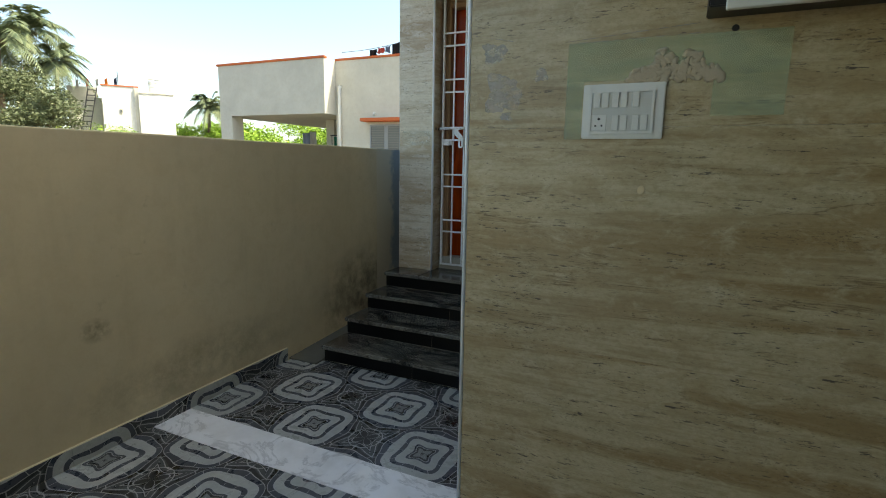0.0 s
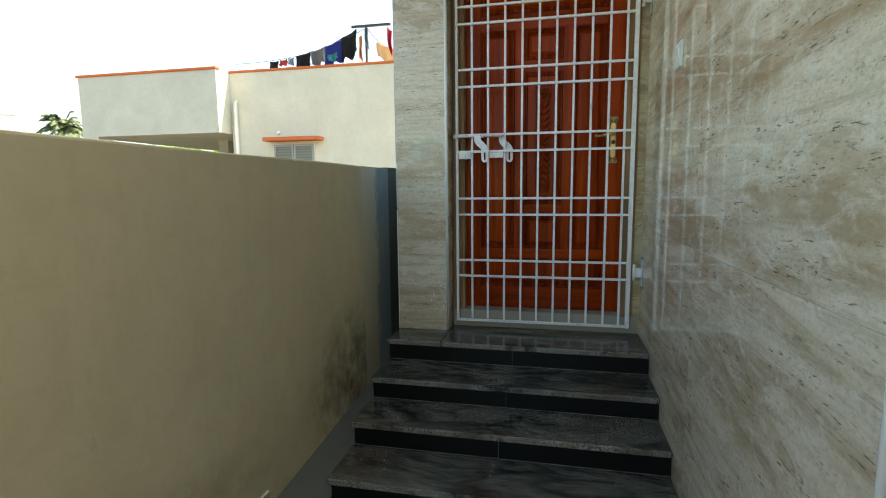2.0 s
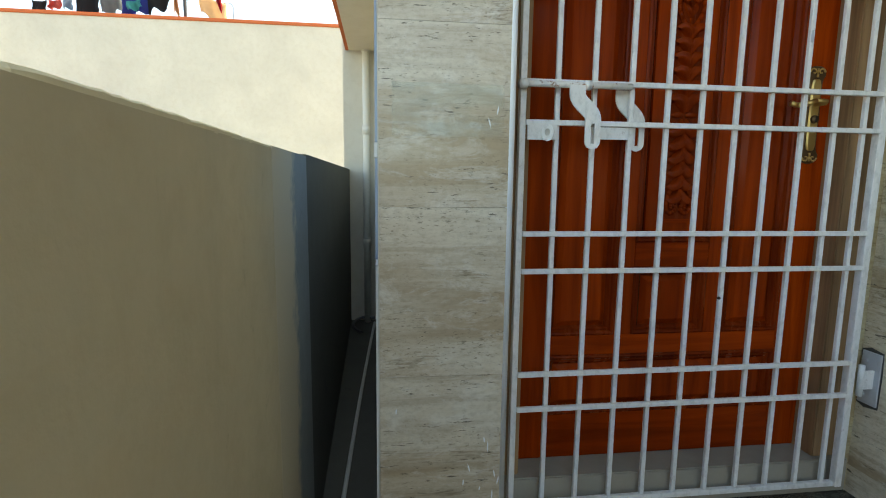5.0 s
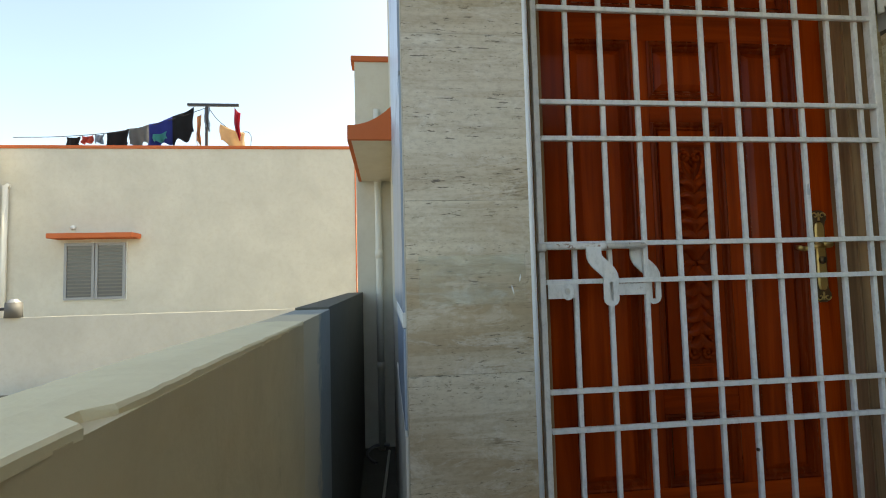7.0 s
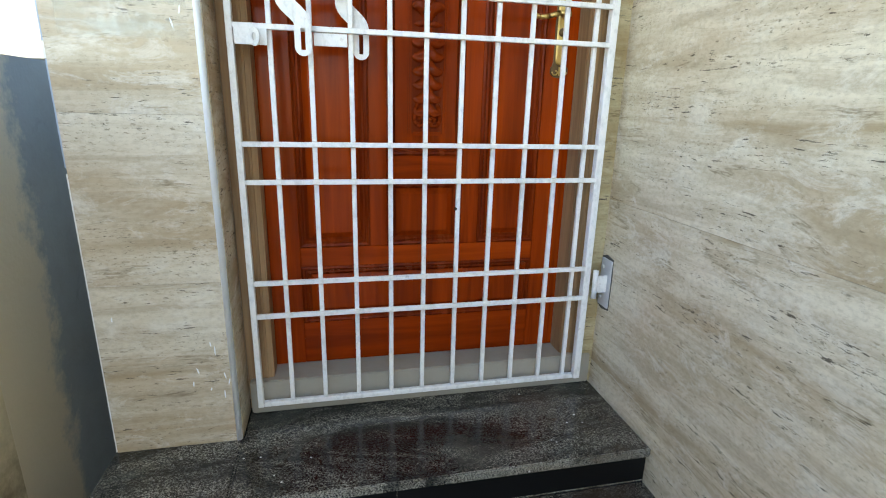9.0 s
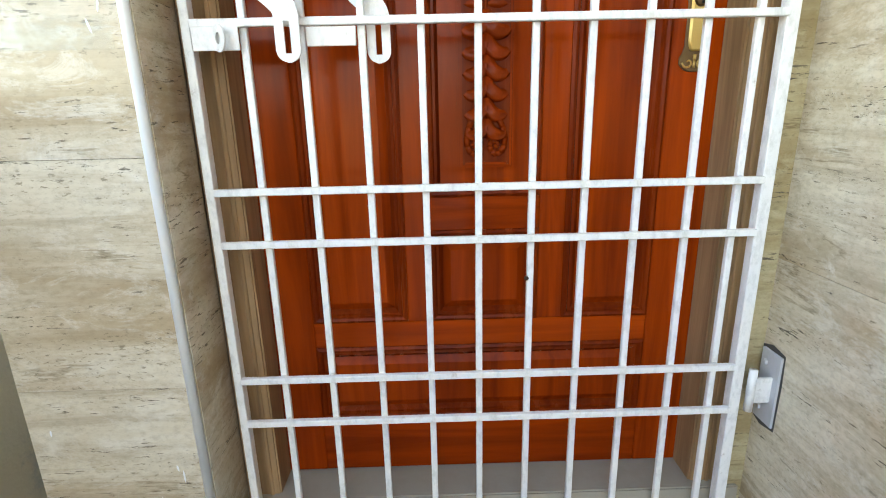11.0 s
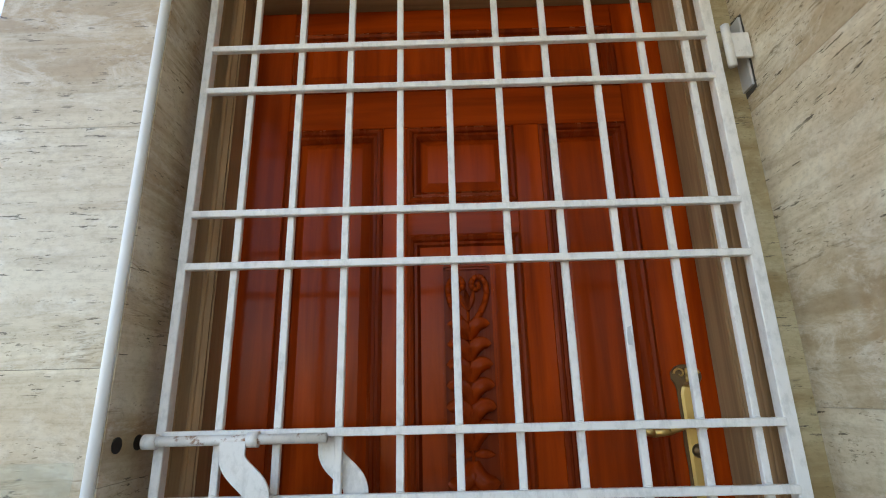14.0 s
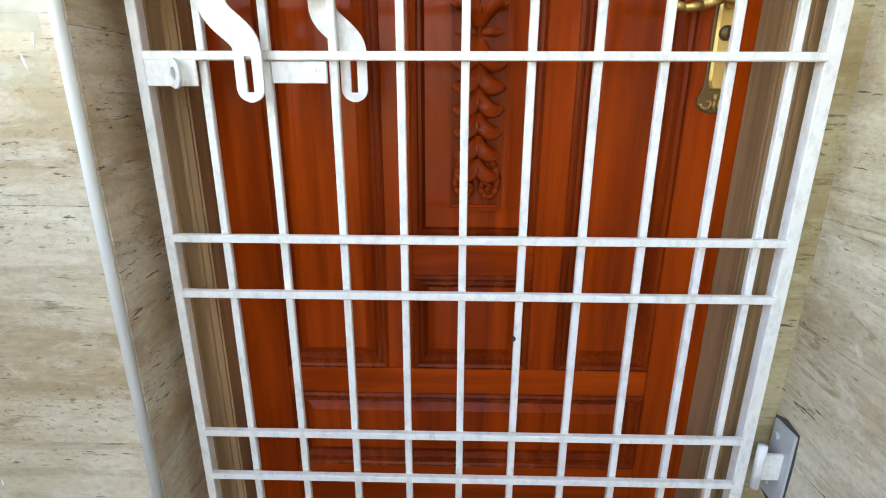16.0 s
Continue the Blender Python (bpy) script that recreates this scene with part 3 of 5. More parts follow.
def crescent(bm, x, z, y, side_, up, size):
    """A fat carved lobe that sweeps from the stem outwards and curls over at its tip."""
    n, rows = 10, []
    for i in range(n + 1):
        t = i / n
        ang = math.radians(84 - 128 * t * t)
        if i == 0:
            px, pz = 0.0, 0.0
        else:
            px += math.cos(ang) * 0.0074 * size
            pz += math.sin(ang) * 0.0074 * size
        w = 0.0185 * size * (0.25 + 0.75 * math.sin(math.pi * min(1.0, 0.10 + 0.80 * t)))
        nx, nz = -math.sin(ang), math.cos(ang)
        lift = 0.029 * math.sin(math.pi * (0.12 + 0.70 * t))
        rows.append([bm.verts.new((x + side_ * (px + nx * w * s_), y - lift * h, z + up * (pz + nz * w * s_))) for s_, h in ((-1, 0.0), (-0.75, 0.75), (-0.15, 1.0), (0.35, 0.62), (0.62, 0.80), (1, 0.0))])
    for a, b in zip(rows, rows[1:]):
        for k in range(5):
            bm.faces.new((a[k], b[k], b[k + 1], a[k + 1]))


def curl_tube(bm, pts, y, r0, r1):
    n = len(pts)
    for i in range(n - 1):
        (a, za), (b, zb) = pts[i], pts[i + 1]
        ra, rb = r0 + (r1 - r0) * i / n, r0 + (r1 - r0) * (i + 1) / n
        rod(bm, (a, y, za), (b, y, zb), ra, 8, rb)


def carved(d, y0):
    """The tall middle panel with its carved leaf column."""
    a, b, za, zb = -1.434, -1.184, 1.362, 2.207
    ground_ = part("carved_panel", block(a + 0.028, b - 0.028, y0 + 0.002, y0 + 0.016, za + 0.028, zb - 0.028), M_TEAK, d)
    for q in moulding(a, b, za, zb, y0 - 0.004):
        part("moulding", q, M_TEAK_SHADE, ground_)
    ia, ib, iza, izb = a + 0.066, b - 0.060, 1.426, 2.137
    # crevice shade behind the leaves is put into this board's darker colour
    part("carving_ground", block(ia + 0.004, ib - 0.004, y0 - 0.001, y0 + 0.004, iza + 0.004, izb - 0.004), M_TEAK_SHADE, ground_, "recessed carving ground darkened for the shade between leaves")
    for u, v, w, h in ((ia, ia + 0.012, iza, izb), (ib - 0.012, ib, iza, izb)):
        part("inner_bead", block(u, v, y0 - 0.012, y0 + 0.003, w, h, 0.005, 2), M_TEAK, ground_)
    for w, h in ((iza, iza + 0.012), (izb - 0.012, izb)):
        part("inner_bead", block(ia + 0.012, ib - 0.012, y0 - 0.0115, y0 + 0.003, w, h, 0.005, 2), M_TEAK_X, ground_)
    cx, y = (ia + ib) / 2, y0 - 0.0015
    mid = 1.752
    bm = bmesh.new()
    for side_ in (-1, 1):
        for up in (1, -1):
            for k in range(6):
                z = mid + up * (0.010 + k * 0.0425)
                crescent(bm, cx + side_ * 0.002, z, y, side_, up, 1.0 - 0.03 * k)
        for sgn, zc in ((1, 2.072), (-1, 1.492)):
            heart = ((3, -70), (13, -58), (26, -40), (36, -20), (41, 0), (40, 20), (33, 34), (22, 38), (12, 32), (8, 20), (13, 10), (22, 10), (26, 18), (20, 24))
            curl_tube(bm, [(cx + side_ * u * 0.001, zc + sgn * v * 0.001) for u, v in heart], y - 0.003, 0.0068, 0.0055)
            for k in (0, 1):
                leaf(bm, cx, zc - sgn * 0.035, y, 0.046, 0.009, math.radians(sgn * 90 + k * 24 * side_), 0.1)
        leaf(bm, cx + side_ * 0.004, mid, y, 0.040, 0.013, math.radians(90 - side_ * 75), 0.25 * -side_)
    rod(bm, (cx, y + 0.001, 1.50), (cx, y + 0.001, 2.06), 0.0035, 8)
    bmesh.ops.recalc_face_normals(bm, faces=bm.faces)
    part("carved_leaves", bm, M_TEAK, ground_, "carved acanthus leaf column", True)



door()

frame_ = tagged(empty("door_frame", (-1.31, 4.14, LAND), "raw brown grooved wooden door frame", "door frame"), kind="structure")
for s, xa, xb in ((1, -1.8925, -1.812), (-1, -0.812, -0.682)):
    part("post", block(xa, xb, 4.100, 4.26, LAND, 2.905, 0.004, 2), M_FRAMEWOOD, frame_)
    w = xb - xa
    for u in (0.30, 0.68):
        part("bead", block(xa + w * u, xa + w * u + 0.010, 4.0955, 4.101, LAND, 2.905, 0.002, 1), M_FRAMEWOOD, frame_)
part("head", block(-1.812, -0.812, 4.100, 4.26, 2.812, 2.905, 0.004, 2), M_FRAMEWOOD_X, frame_)
part("head_bead", block(-1.812, -0.812, 4.085, 4.101, 2.855, 2.905, 0.003, 1), M_FRAMEWOOD_X, frame_)
wall("door_sill", block(-1.885, -0.70, 4.075, 4.25, LAND, 0.655, 0.004, 2), M_SILL, "dusty grey stone door sill", "sill")


# ---- steel grille gate ----
GX0, GX1, GY, GZ0, GZ1 = -1.85, -0.77, 4.040, 0.592, 2.90
BARS = [-1.753, -1.650, -1.543, -1.436, -1.333, -1.228, -1.124, -1.020, -0.916, -0.821]
RAILS = [2.594, 2.491, 2.215, 2.110, 1.810, 1.705, 1.405, 1.300, 1.000, 0.895]


def weld_bm():
    bm = bmesh.new()
    bmesh.ops.create_icosphere(bm, subdivisions=1, radius=0.0034, matrix=Matrix.Diagonal((1.9, 0.8, 0.6, 1)))
    return bm


def gate():
    g = empty("grille_gate", (GX1, GY, GZ0), "closed white painted steel grille gate with sliding bolt", "gate")
    part("upright", block(GX0 - 0.009, GX0 + 0.008, GY - 0.003, GY + 0.020, GZ0 - 0.008, GZ1, 0.0015, 1), M_GATE, g)
    part("upright", block(GX1 - 0.012, GX1 + 0.012, GY - 0.006, GY + 0.018, GZ0 - 0.008, GZ1, 0.0015, 1), M_GATE, g)
    for z in (GZ0, GZ1 - 0.008):
        part("rail", block(GX0 + 0.008, GX1 - 0.013, GY - 0.001, GY + 0.016, z - 0.008, z + 0.008, 0.0015, 1), M_GATE, g)
    for z in RAILS:
        part("rail", block(GX0 + 0.008, GX1 - 0.008, GY - 0.009, GY + 0.004, z - 0.0070, z + 0.0070, 0.0015, 1), M_GATE, g)
    weld = mesh_of("weld_bead", weld_bm(), M_GATE)
    for x in BARS:
        part("bar", block(x - 0.0068, x + 0.0068, GY + 0.004, GY + 0.016, GZ0 + 0.008, GZ1 - 0.016, 0.0015, 1), M_GATE, g)
        for z in RAILS:
            bead = new("weld_bead", weld)
            bead.parent = g
            bead.location = Vector((x, GY + 0.003, z + 0.0075)) - g.location
    bm = bmesh.new()
    bmesh.ops.create_icosphere(bm, subdivisions=2, radius=0.005, matrix=Matrix.Translation((-1.236, GY + 0.004, 1.213)))
    part("rust_spot", bm, mat("rust", (0.05, 0.025, 0.012), 0.9), g, "dark rust spot on a bar")
    chip = prism([(-0.005, -0.016), (0.003, -0.018), (0.005, -0.004), (0.002, 0.010), (0.004, 0.018), (-0.003, 0.015), (-0.005, 0.002)], 0.0006, pose(BARS[7], GY + 0.0044, 1.962, 90))
    part("paint_chip", chip, M_STEEL, g, "bare grey chip in the paint")
    # sliding bolt
    z = 1.802
    bolt = part("bolt", rod(bmesh.new(), (-1.858, GY - 0.018, z), (-1.558, GY - 0.018, z), 0.0085, 16), M_BOLT, g, "rust-flecked white sliding bolt", True)
    for x, w in ((-1.682, 0.009),):
        bm = rod(bmesh.new(), (x - w, GY - 0.018, z), (x + w, GY - 0.018, z), 0.0128, 16)
        part("sleeve", bm, M_GATE, bolt, "", True)
    part("bolt_head", rod(bmesh.new(), (-1.868, GY - 0.018, z), (-1.846, GY - 0.018, z), 0.0125, 16), M_GATE, bolt, "", True)
    strap(g, -1.712, GY - 0.030, z)
    strap(g, -1.560, GY + 0.022, z)
    # staple plates under the second rail
    p = part("staple_plate", block(GX0 + 0.011, -1.757, GY - 0.010, GY - 0.006, 1.659, 1.699, 0.001, 1), M_GATE, g)
    ring = [(0.017 * math.cos(a), 0.023 * math.sin(a)) for a in [2 * math.pi * i / 18 for i in range(18)]]
    part("padlock_eye", ring_plate(ring, 0.42, 0.004, pose(-1.786, GY - 0.019, 1.678, 90, 0, -32)), M_GATE, p)
    part("staple_plate", block(-1.640, -1.552, GY - 0.003, GY + 0.003, 1.664, 1.697, 0.001, 1), M_GATE, g)
    for zc, fy in ((0.943, GY), (2.562, GY + 0.035)):
        h = part("hinge", rod(bmesh.new(), (GX1 + 0.031, GY - 0.006, zc - 0.050), (GX1 + 0.031, GY - 0.006, zc + 0.050), 0.009, 14), M_GATE, g, "", True)
        part("hinge_arm", block(GX1 + 0.031, EX - 0.004, GY - 0.010, GY - 0.002, zc - 0.030, zc + 0.030, 0.001, 1), M_GATE, h)
        f = part("flange", block(EX - 0.007, EX - 0.001, fy - 0.026, fy + 0.036, zc - 0.085, zc + 0.085, 0.001, 1), M_STEEL, h, "zinc wall flange in a chiselled recess")
        for dz in (-0.055, 0.055):
            part("screw", rod(bmesh.new(), (EX - 0.013, fy + 0.020, zc + dz), (EX - 0.006, fy + 0.020, zc + dz), 0.008, 6), M_STEEL, h)
    return g


def ring_plate(outline, hole, depth, m):
    """A plate with a hole of the same outline, made smaller."""
    bm = bmesh.new()
    n = len(outline)
    lay = []
    for zz in (0.0, depth):
        for k in (1.0, hole):
            lay.append([bm.verts.new((x * k, y * k, zz)) for x, y in outline])
    o0, i0, o1, i1 = lay
    for k in range(n):
        j = (k + 1) % n
        bm.faces.new((o0[k], i0[k], i0[j], o0[j]))
        bm.faces.new((o1[k], o1[j], i1[j], i1[k]))
        bm.faces.new((o0[k], o0[j], o1[j], o1[k]))
        bm.faces.new((i0[k], i1[k], i1[j], i0[j]))
    bmesh.ops.recalc_face_normals(bm, faces=bm.faces)
    bmesh.ops.transform(bm, matrix=m, verts=bm.verts)
    return bm


def strap(g, x, y, z):
    """The S-shaped hasp strap with a slot in its lower end."""
    n = 44
    bm = bmesh.new()
    rows = []
    length = 0.165
    for i in range(n + 1):
        t = i / n
        s = max(0.0, min(1.0, (t - 0.10) / 0.46))
        ease = s * s * s * (s * (6 * s - 15) + 10)
        tilt = 0.70 * 0.046 * 30 * s * s * (1 - s) * (1 - s) / (0.46 * length)
        w = 0.0215
        if t > 0.87:
            w *= math.sqrt(max(0.02, 1 - ((t - 0.87) / 0.13) ** 2))
        rows.append((z - 0.002 - length * t, x + 0.046 * ease, w, 0.0055 if 0.58 < t < 0.91 else 0.0, tilt))
    grid = []
    for d in (0.0, 0.005):
        lay = []
        for zz, cx, w, slot, tilt in rows:
            k = 1 / math.sqrt(1 + tilt * tilt)
            o_ = max(slot, 0.0012)
            lay.append([bm.verts.new((cx + o * k, y + d, zz + o * k * tilt)) for o in (-w, -o_, o_, w)])
        grid.append(lay)
    for i in range(n):
        hollow = rows[i][3] > 0 and rows[i + 1][3] > 0
        for f, q in enumerate(grid):
            for k in (0, 1, 2):
                if k == 1 and hollow:
                    continue
                bm.faces.new((q[i][k], q[i][k + 1], q[i + 1][k + 1], q[i + 1][k]))
        for k in (0, 3) + ((1, 2) if hollow else ()):
            bm.faces.new((grid[0][i][k], grid[1][i][k], grid[1][i + 1][k], grid[0][i + 1][k]))
    for i in (0, n):
        for k in range(3):
            bm.faces.new((grid[0][i][k], grid[0][i][k + 1], grid[1][i][k + 1], grid[1][i][k]))
    bmesh.ops.remove_doubles(bm, verts=bm.verts, dist=0.0002)
    bmesh.ops.recalc_face_normals(bm, faces=bm.faces)
    part("hasp_strap", bm, M_GATE, g, "S-shaped slotted hasp strap")


gate()


# ---- corner trims ----
def corner_trim(x, y, z0, z1, sx, sy, r=0.016):
    """Quarter-round edge: centre behind the corner, round side outwards."""
    bm = rod(bmesh.new(), (x - sx * r * 0.55, y - sy * r * 0.55, z0), (x - sx * r * 0.55, y - sy * r * 0.55, z1), r, 20)
    return thing("corner_trim", bm, M_TRIM, "white rounded plastic edge on the wall corner", "trim", "structure", smooth=True)


corner_trim(-1.899, YJ + 0.002, LAND, 3.25, 1, -1, 0.0095)
corner_trim(EX - 0.002, YS + 0.001, FZ, 3.25, -1, -1, 0.008)


# ---- neighbour's house ----
NY = 14.2


def neighbour():
    h = empty("house", (-9.0, NY, 0.0), "single-storey cream neighbouring house with orange bands", "house")
    part("wall", block(-10.45, -2.98, NY, NY + 9.0, -0.02, 4.775), M_CREAM, h, "cream painted front wall")
    part("parapet_band", block(-10.47, -2.95, NY - 0.03, NY + 0.14, 4.775, 4.845, 0.01), M_ORANGE, h, "orange parapet band")
    part("corner_band", block(-2.979, -2.958, NY - 0.02, NY + 0.1, -0.02, 4.775), M_ORANGE, h, "orange corner strip")
    # balcony block over the open car bay
    part("balcony_wall", block(-15.1, -10.45, NY - 0.62, NY + 9.0, 3.05, 4.775), M_CREAM2, h, "pale balcony front")
    part("balcony_band", block(-15.15, -10.42, NY - 0.66, NY - 0.48, 4.775, 4.845, 0.01), M_ORANGE, h, "orange parapet band")
    part("pillar", block(-15.1, -14.55, NY - 0.62, NY - 0.1, -0.02, 3.05), M_CREAM2, h)
    part("bay_wall", block(-11.7, -10.45, NY + 2.2, NY + 2.4, -0.02, 3.05), M_CREAM, h)
    part("bay_beam", block(-12.1, -11.75, NY + 1.6, NY + 2.4, -0.02, 3.05), M_CREAM2, h)
    for k in range(8):
        part("grille_bar", rod(bmesh.new(), (-11.55 + 0.14 * k, NY + 1.2, 0.6), (-11.55 + 0.14 * k, NY + 1.2, 2.45), 0.014, 6), M_IRON, h)
    part("grille_rail", block(-11.6, -10.5, NY + 1.18, NY + 1.22, 2.43, 2.47), M_IRON, h)
    # window
    w = part("window", block(-9.13, -7.86, NY - 0.012, NY + 0.01, 1.48, 2.73), M_PLASTIC, h, "grey sliding window with louvred blinds")
    for a, b in ((-9.11, -8.505), (-8.49, -7.88)):
        part("sash", frame_bm(a, b, NY - 0.045, NY - 0.012, 1.50, 2.71, 0.055), M_ALU, w)
        part("pane", block(a + 0.055, b - 0.055, NY - 0.026, NY - 0.020, 1.555, 2.655), M_GLASS, w)
        for k in range(14):
            z = 1.59 + k * 0.077
            part("slat", block(a + 0.06, b - 0.06, NY - 0.034, NY - 0.027, z, z + 0.028), M_SLAT, w)
    part("sunshade", block(-9.26, -7.58, NY - 0.40, NY, 2.79, 2.895, 0.01), M_ORANGE, h, "orange window sunshade")
    part("shade_fillet", block(-9.16, -7.72, NY - 0.10, NY, 2.895, 2.94, 0.01), M_CREAM, h)
    bm = bmesh.new()
    bmesh.ops.create_uvsphere(bm, u_segments=12, v_segments=8, radius=0.05, matrix=Matrix.Translation((-8.95, NY - 0.03, 3.05)))
    part("bulkhead_lamp", bm, M_PLASTIC, h, "round wall lamp", True)
    bm = rod(bmesh.new(), (-10.27, NY - 0.07, 0.0), (-10.27, NY - 0.07, 3.95), 0.055, 14)
    rod(bm, (-10.27, NY - 0.07, 3.90), (-10.27, NY + 0.02, 3.98), 0.055, 14)
    part("drain_pipe", bm, M_PVC, h, "", True)
    return h


def frame_bm(x0, x1, y0, y1, z0, z1, w):
    bm = bmesh.new()
    box(bm, x0, x0 + w, y0, y1, z0, z1)
    box(bm, x1 - w, x1, y0, y1, z0, z1)
    box(bm, x0 + w, x1 - w, y0, y1, z0, z0 + w)
    box(bm, x0 + w, x1 - w, y0, y1, z1 - w, z1)
    return bm


neighbour()
wall("wall_north", block(-14.5, -2.75, 12.0, 12.06, -0.02, 1.27), M_CREAM2, "low stained cream wall before the neighbouring house")


# ---- narrow passage ----
def sunshade():
    """Concrete shade on the side wall, with a curved orange fascia."""
    y0, y1, x0, x1, zb = 5.72, 6.98, -2.50, -2.2345, 2.58
    s = thing("sunshade", block(x0, x1, y0, y1, zb, zb + 0.05), M_CREAM, "cream concrete sunshade with curved orange edge", "sunshade")
    prof = [(x0, zb - 0.002), (x1, zb - 0.002)] + [(x1 - (x1 - x0) * k / 8, zb + 0.085 + 0.12 * (1 - k / 8) ** 2.2) for k in range(9)]
    part("fascia", prism(prof, 0.03, Matrix.Translation((0, y0, 0)) @ pose(0, 0, 0, 90)), M_ORANGE, s, "orange painted curved fascia")
    part("outer_edge", block(x0 - 0.004, x0 + 0.02, y0, y1, zb - 0.002, zb + 0.085), M_ORANGE, s, "orange edge")
    return s


sunshade()
bm = rod(bmesh.new(), (-2.345, 6.955, 0.30), (-2.345, 6.955, 3.2), 0.028, 16)
for z in (1.02, 1.95, 2.6):
    rod(bm, (-2.345, 6.955, z - 0.035), (-2.345, 6.955, z + 0.035), 0.033, 16)
thing("drain_pipe", bm, M_PVC, "cream plastic drain pipe down the rear wing", "pipe", smooth=True)


def tube(name, pts, r, material, label, category):
    cu = bpy.data.curves.new(name, "CURVE")
    cu.dimensions, cu.bevel_depth, cu.bevel_resolution = "3D", r, 3
    sp = cu.splines.new("BEZIER")
    sp.bezier_points.add(len(pts) - 1)
    for p, c in zip(sp.bezier_points, pts):
        p.co, p.handle_left_type, p.handle_right_type = c, "AUTO", "AUTO"
    tmp = bpy.data.objects.new(name, cu)
    me = bpy.data.meshes.new_from_object(tmp)
    bpy.data.objects.remove(tmp)
    me.materials.append(material)
    for p in me.polygons:
        p.use_smooth = True
    return tagged(new(name, me), label, category)


tube("conduit", [(-2.405, 4.55, 0.151), (-2.370, 5.38, 0.218), (-2.342, 5.95, 0.264), (-2.288, 6.90, 0.340)], 0.010, M_PLASTIC, "white plastic conduit lying in the passage", "conduit")
tube("hose", [(-2.285, 6.93, 0.375), (-2.38, 6.95, 0.375), (-2.455, 6.90, 0.350), (-2.44, 6.76, 0.331), (-2.39, 6.68, 0.325)], 0.012, mat("grey rubber", (0.16, 0.16, 0.16), 0.6), "grey bent hose end on the passage bed", "hose")

# the blue sky mirrored by the polished slabs is put into their base colour
M_SIDE_TILE = mat("slab with sky reflection tint", (0.33, 0.41, 0.52), 0.3)
nn = Net(M_SIDE_TILE)
nn.color(nn.mix(nn.ramp(nn.noise(nn.where(), 6, 5), (0.35, 0.0), (0.7, 1.0)), (0.36, 0.45, 0.58), (0.24, 0.31, 0.42)))
for z0, z1, y1 in ((0.15, 1.335, 5.1), (1.350, 1.600, 4.7), (1.640, 2.25, 5.3), (2.262, 2.95, 5.5), (2.962, 3.9, 5.5)):
    part("side_slab", block(-2.2405, -2.2347, 3.957, y1, z0, z1), M_SIDE_TILE if z0 > 1 else M_WHITEWASH, side, "glazed slab with the sky's blue reflection in its colour" if z0 > 1 else "whitish slab")
part("filler_line", block(-2.2420, -2.2347, 3.957, 4.7, 1.602, 1.638), M_WHITEWASH, side, "white filler line")

# weathered top of the boundary wall, with a broken inner edge
bm = bmesh.new()
rng = random.Random(5)
n = 520
rows = []
chip_ = 0.0
for k in range(n + 1):
    y = -6.0 + 9.96 * k / n
    chip_ = rng.uniform(0.002, 0.006) if rng.random() < 0.05 else chip_ * 0.45
    if abs(y - 3.085) < 0.018:
        chip_ = 0.020
    e = 0.001 * math.sin(y * 9.1) + rng.uniform(-0.001, 0.0015) - chip_
    h = 1.628 + 0.0015 * math.sin(y * 4.3) + rng.uniform(-0.0006, 0.0006)
    rows.append([bm.verts.new(c) for c in ((WX - 0.122, y, 1.618), (WX - 0.122, y, h), (WX - 0.06, y, h + 0.002), (WX - 0.004 + e, y, h), (WX - 0.001 + e, y, h - 0.003 - chip_ * 0.3), (WX - 0.001 + e, y, 1.618))])
for a, b in zip(rows, rows[1:]):
    for k in range(5):
        bm.faces.new((a[k], a[k + 1], b[k + 1], b[k]))
bmesh.ops.recalc_face_normals(bm, faces=bm.faces)
part("weathered_top", bm, M_CAP, compound, "rough weathered cream wall top")


# ---- fittings on the walls ----
def switchboard():
    x0, x1, z0, z1, y = -0.263, -0.009, 1.591, 1.768, YS
    s = empty("switchboard", (-0.136, y, 1.68), "white plastic switchboard with nine switches and socket", "switchboard")
    part("back_box", block(x0, x1, y - 0.012, y - 0.0005, z0, z1, 0.003, 2), M_PLASTIC, s)
    part("inner_frame", frame_bm(x0 + 0.022, x1 - 0.030, y - 0.019, y - 0.011, z0 + 0.016, z1 - 0.020, 0.008), M_PLASTIC, s)
    part("face", block(x0 + 0.029, x1 - 0.037, y - 0.0155, y - 0.0115, z0 + 0.023, z1 - 0.027), M_FACE, s, "grey switch plate")
    for zc, cols in ((1.716, (0, 1, 2.2, 3.2, 4.6)), (1.643, (2.3, 3.3, 4.7, 5.7))):
        for c in cols:
            xx = x0 + 0.037 + 0.0262 * c
            part("switch", prism([(-0.024, 0), (0.024, 0), (0.024, 0.007), (-0.024, 0.0025)], 0.0205, Matrix.Translation((xx, y - 0.0155, zc)) @ Matrix(((0, 0, 1, 0), (0, -1, 0, 0), (1, 0, 0, 0), (0, 0, 0, 1))), 0.0008), M_PLASTIC, s)
    k = part("socket", block(x0 + 0.031, x0 + 0.080, y - 0.0165, y - 0.0150, 1.618, 1.670, 0.001, 1), M_PLASTIC, s)
    for dx, dz, r in ((0, 0.012, 0.0045), (-0.010, -0.010, 0.0032), (0.010, -0.010, 0.0032)):
        part("hole", rod(bmesh.new(), (x0 + 0.0555 + dx, y - 0.0166, 1.644 + dz), (x0 + 0.0555 + dx, y - 0.0172, 1.644 + dz), r, 14), M_SOCKET, k)
    return s


switchboard()


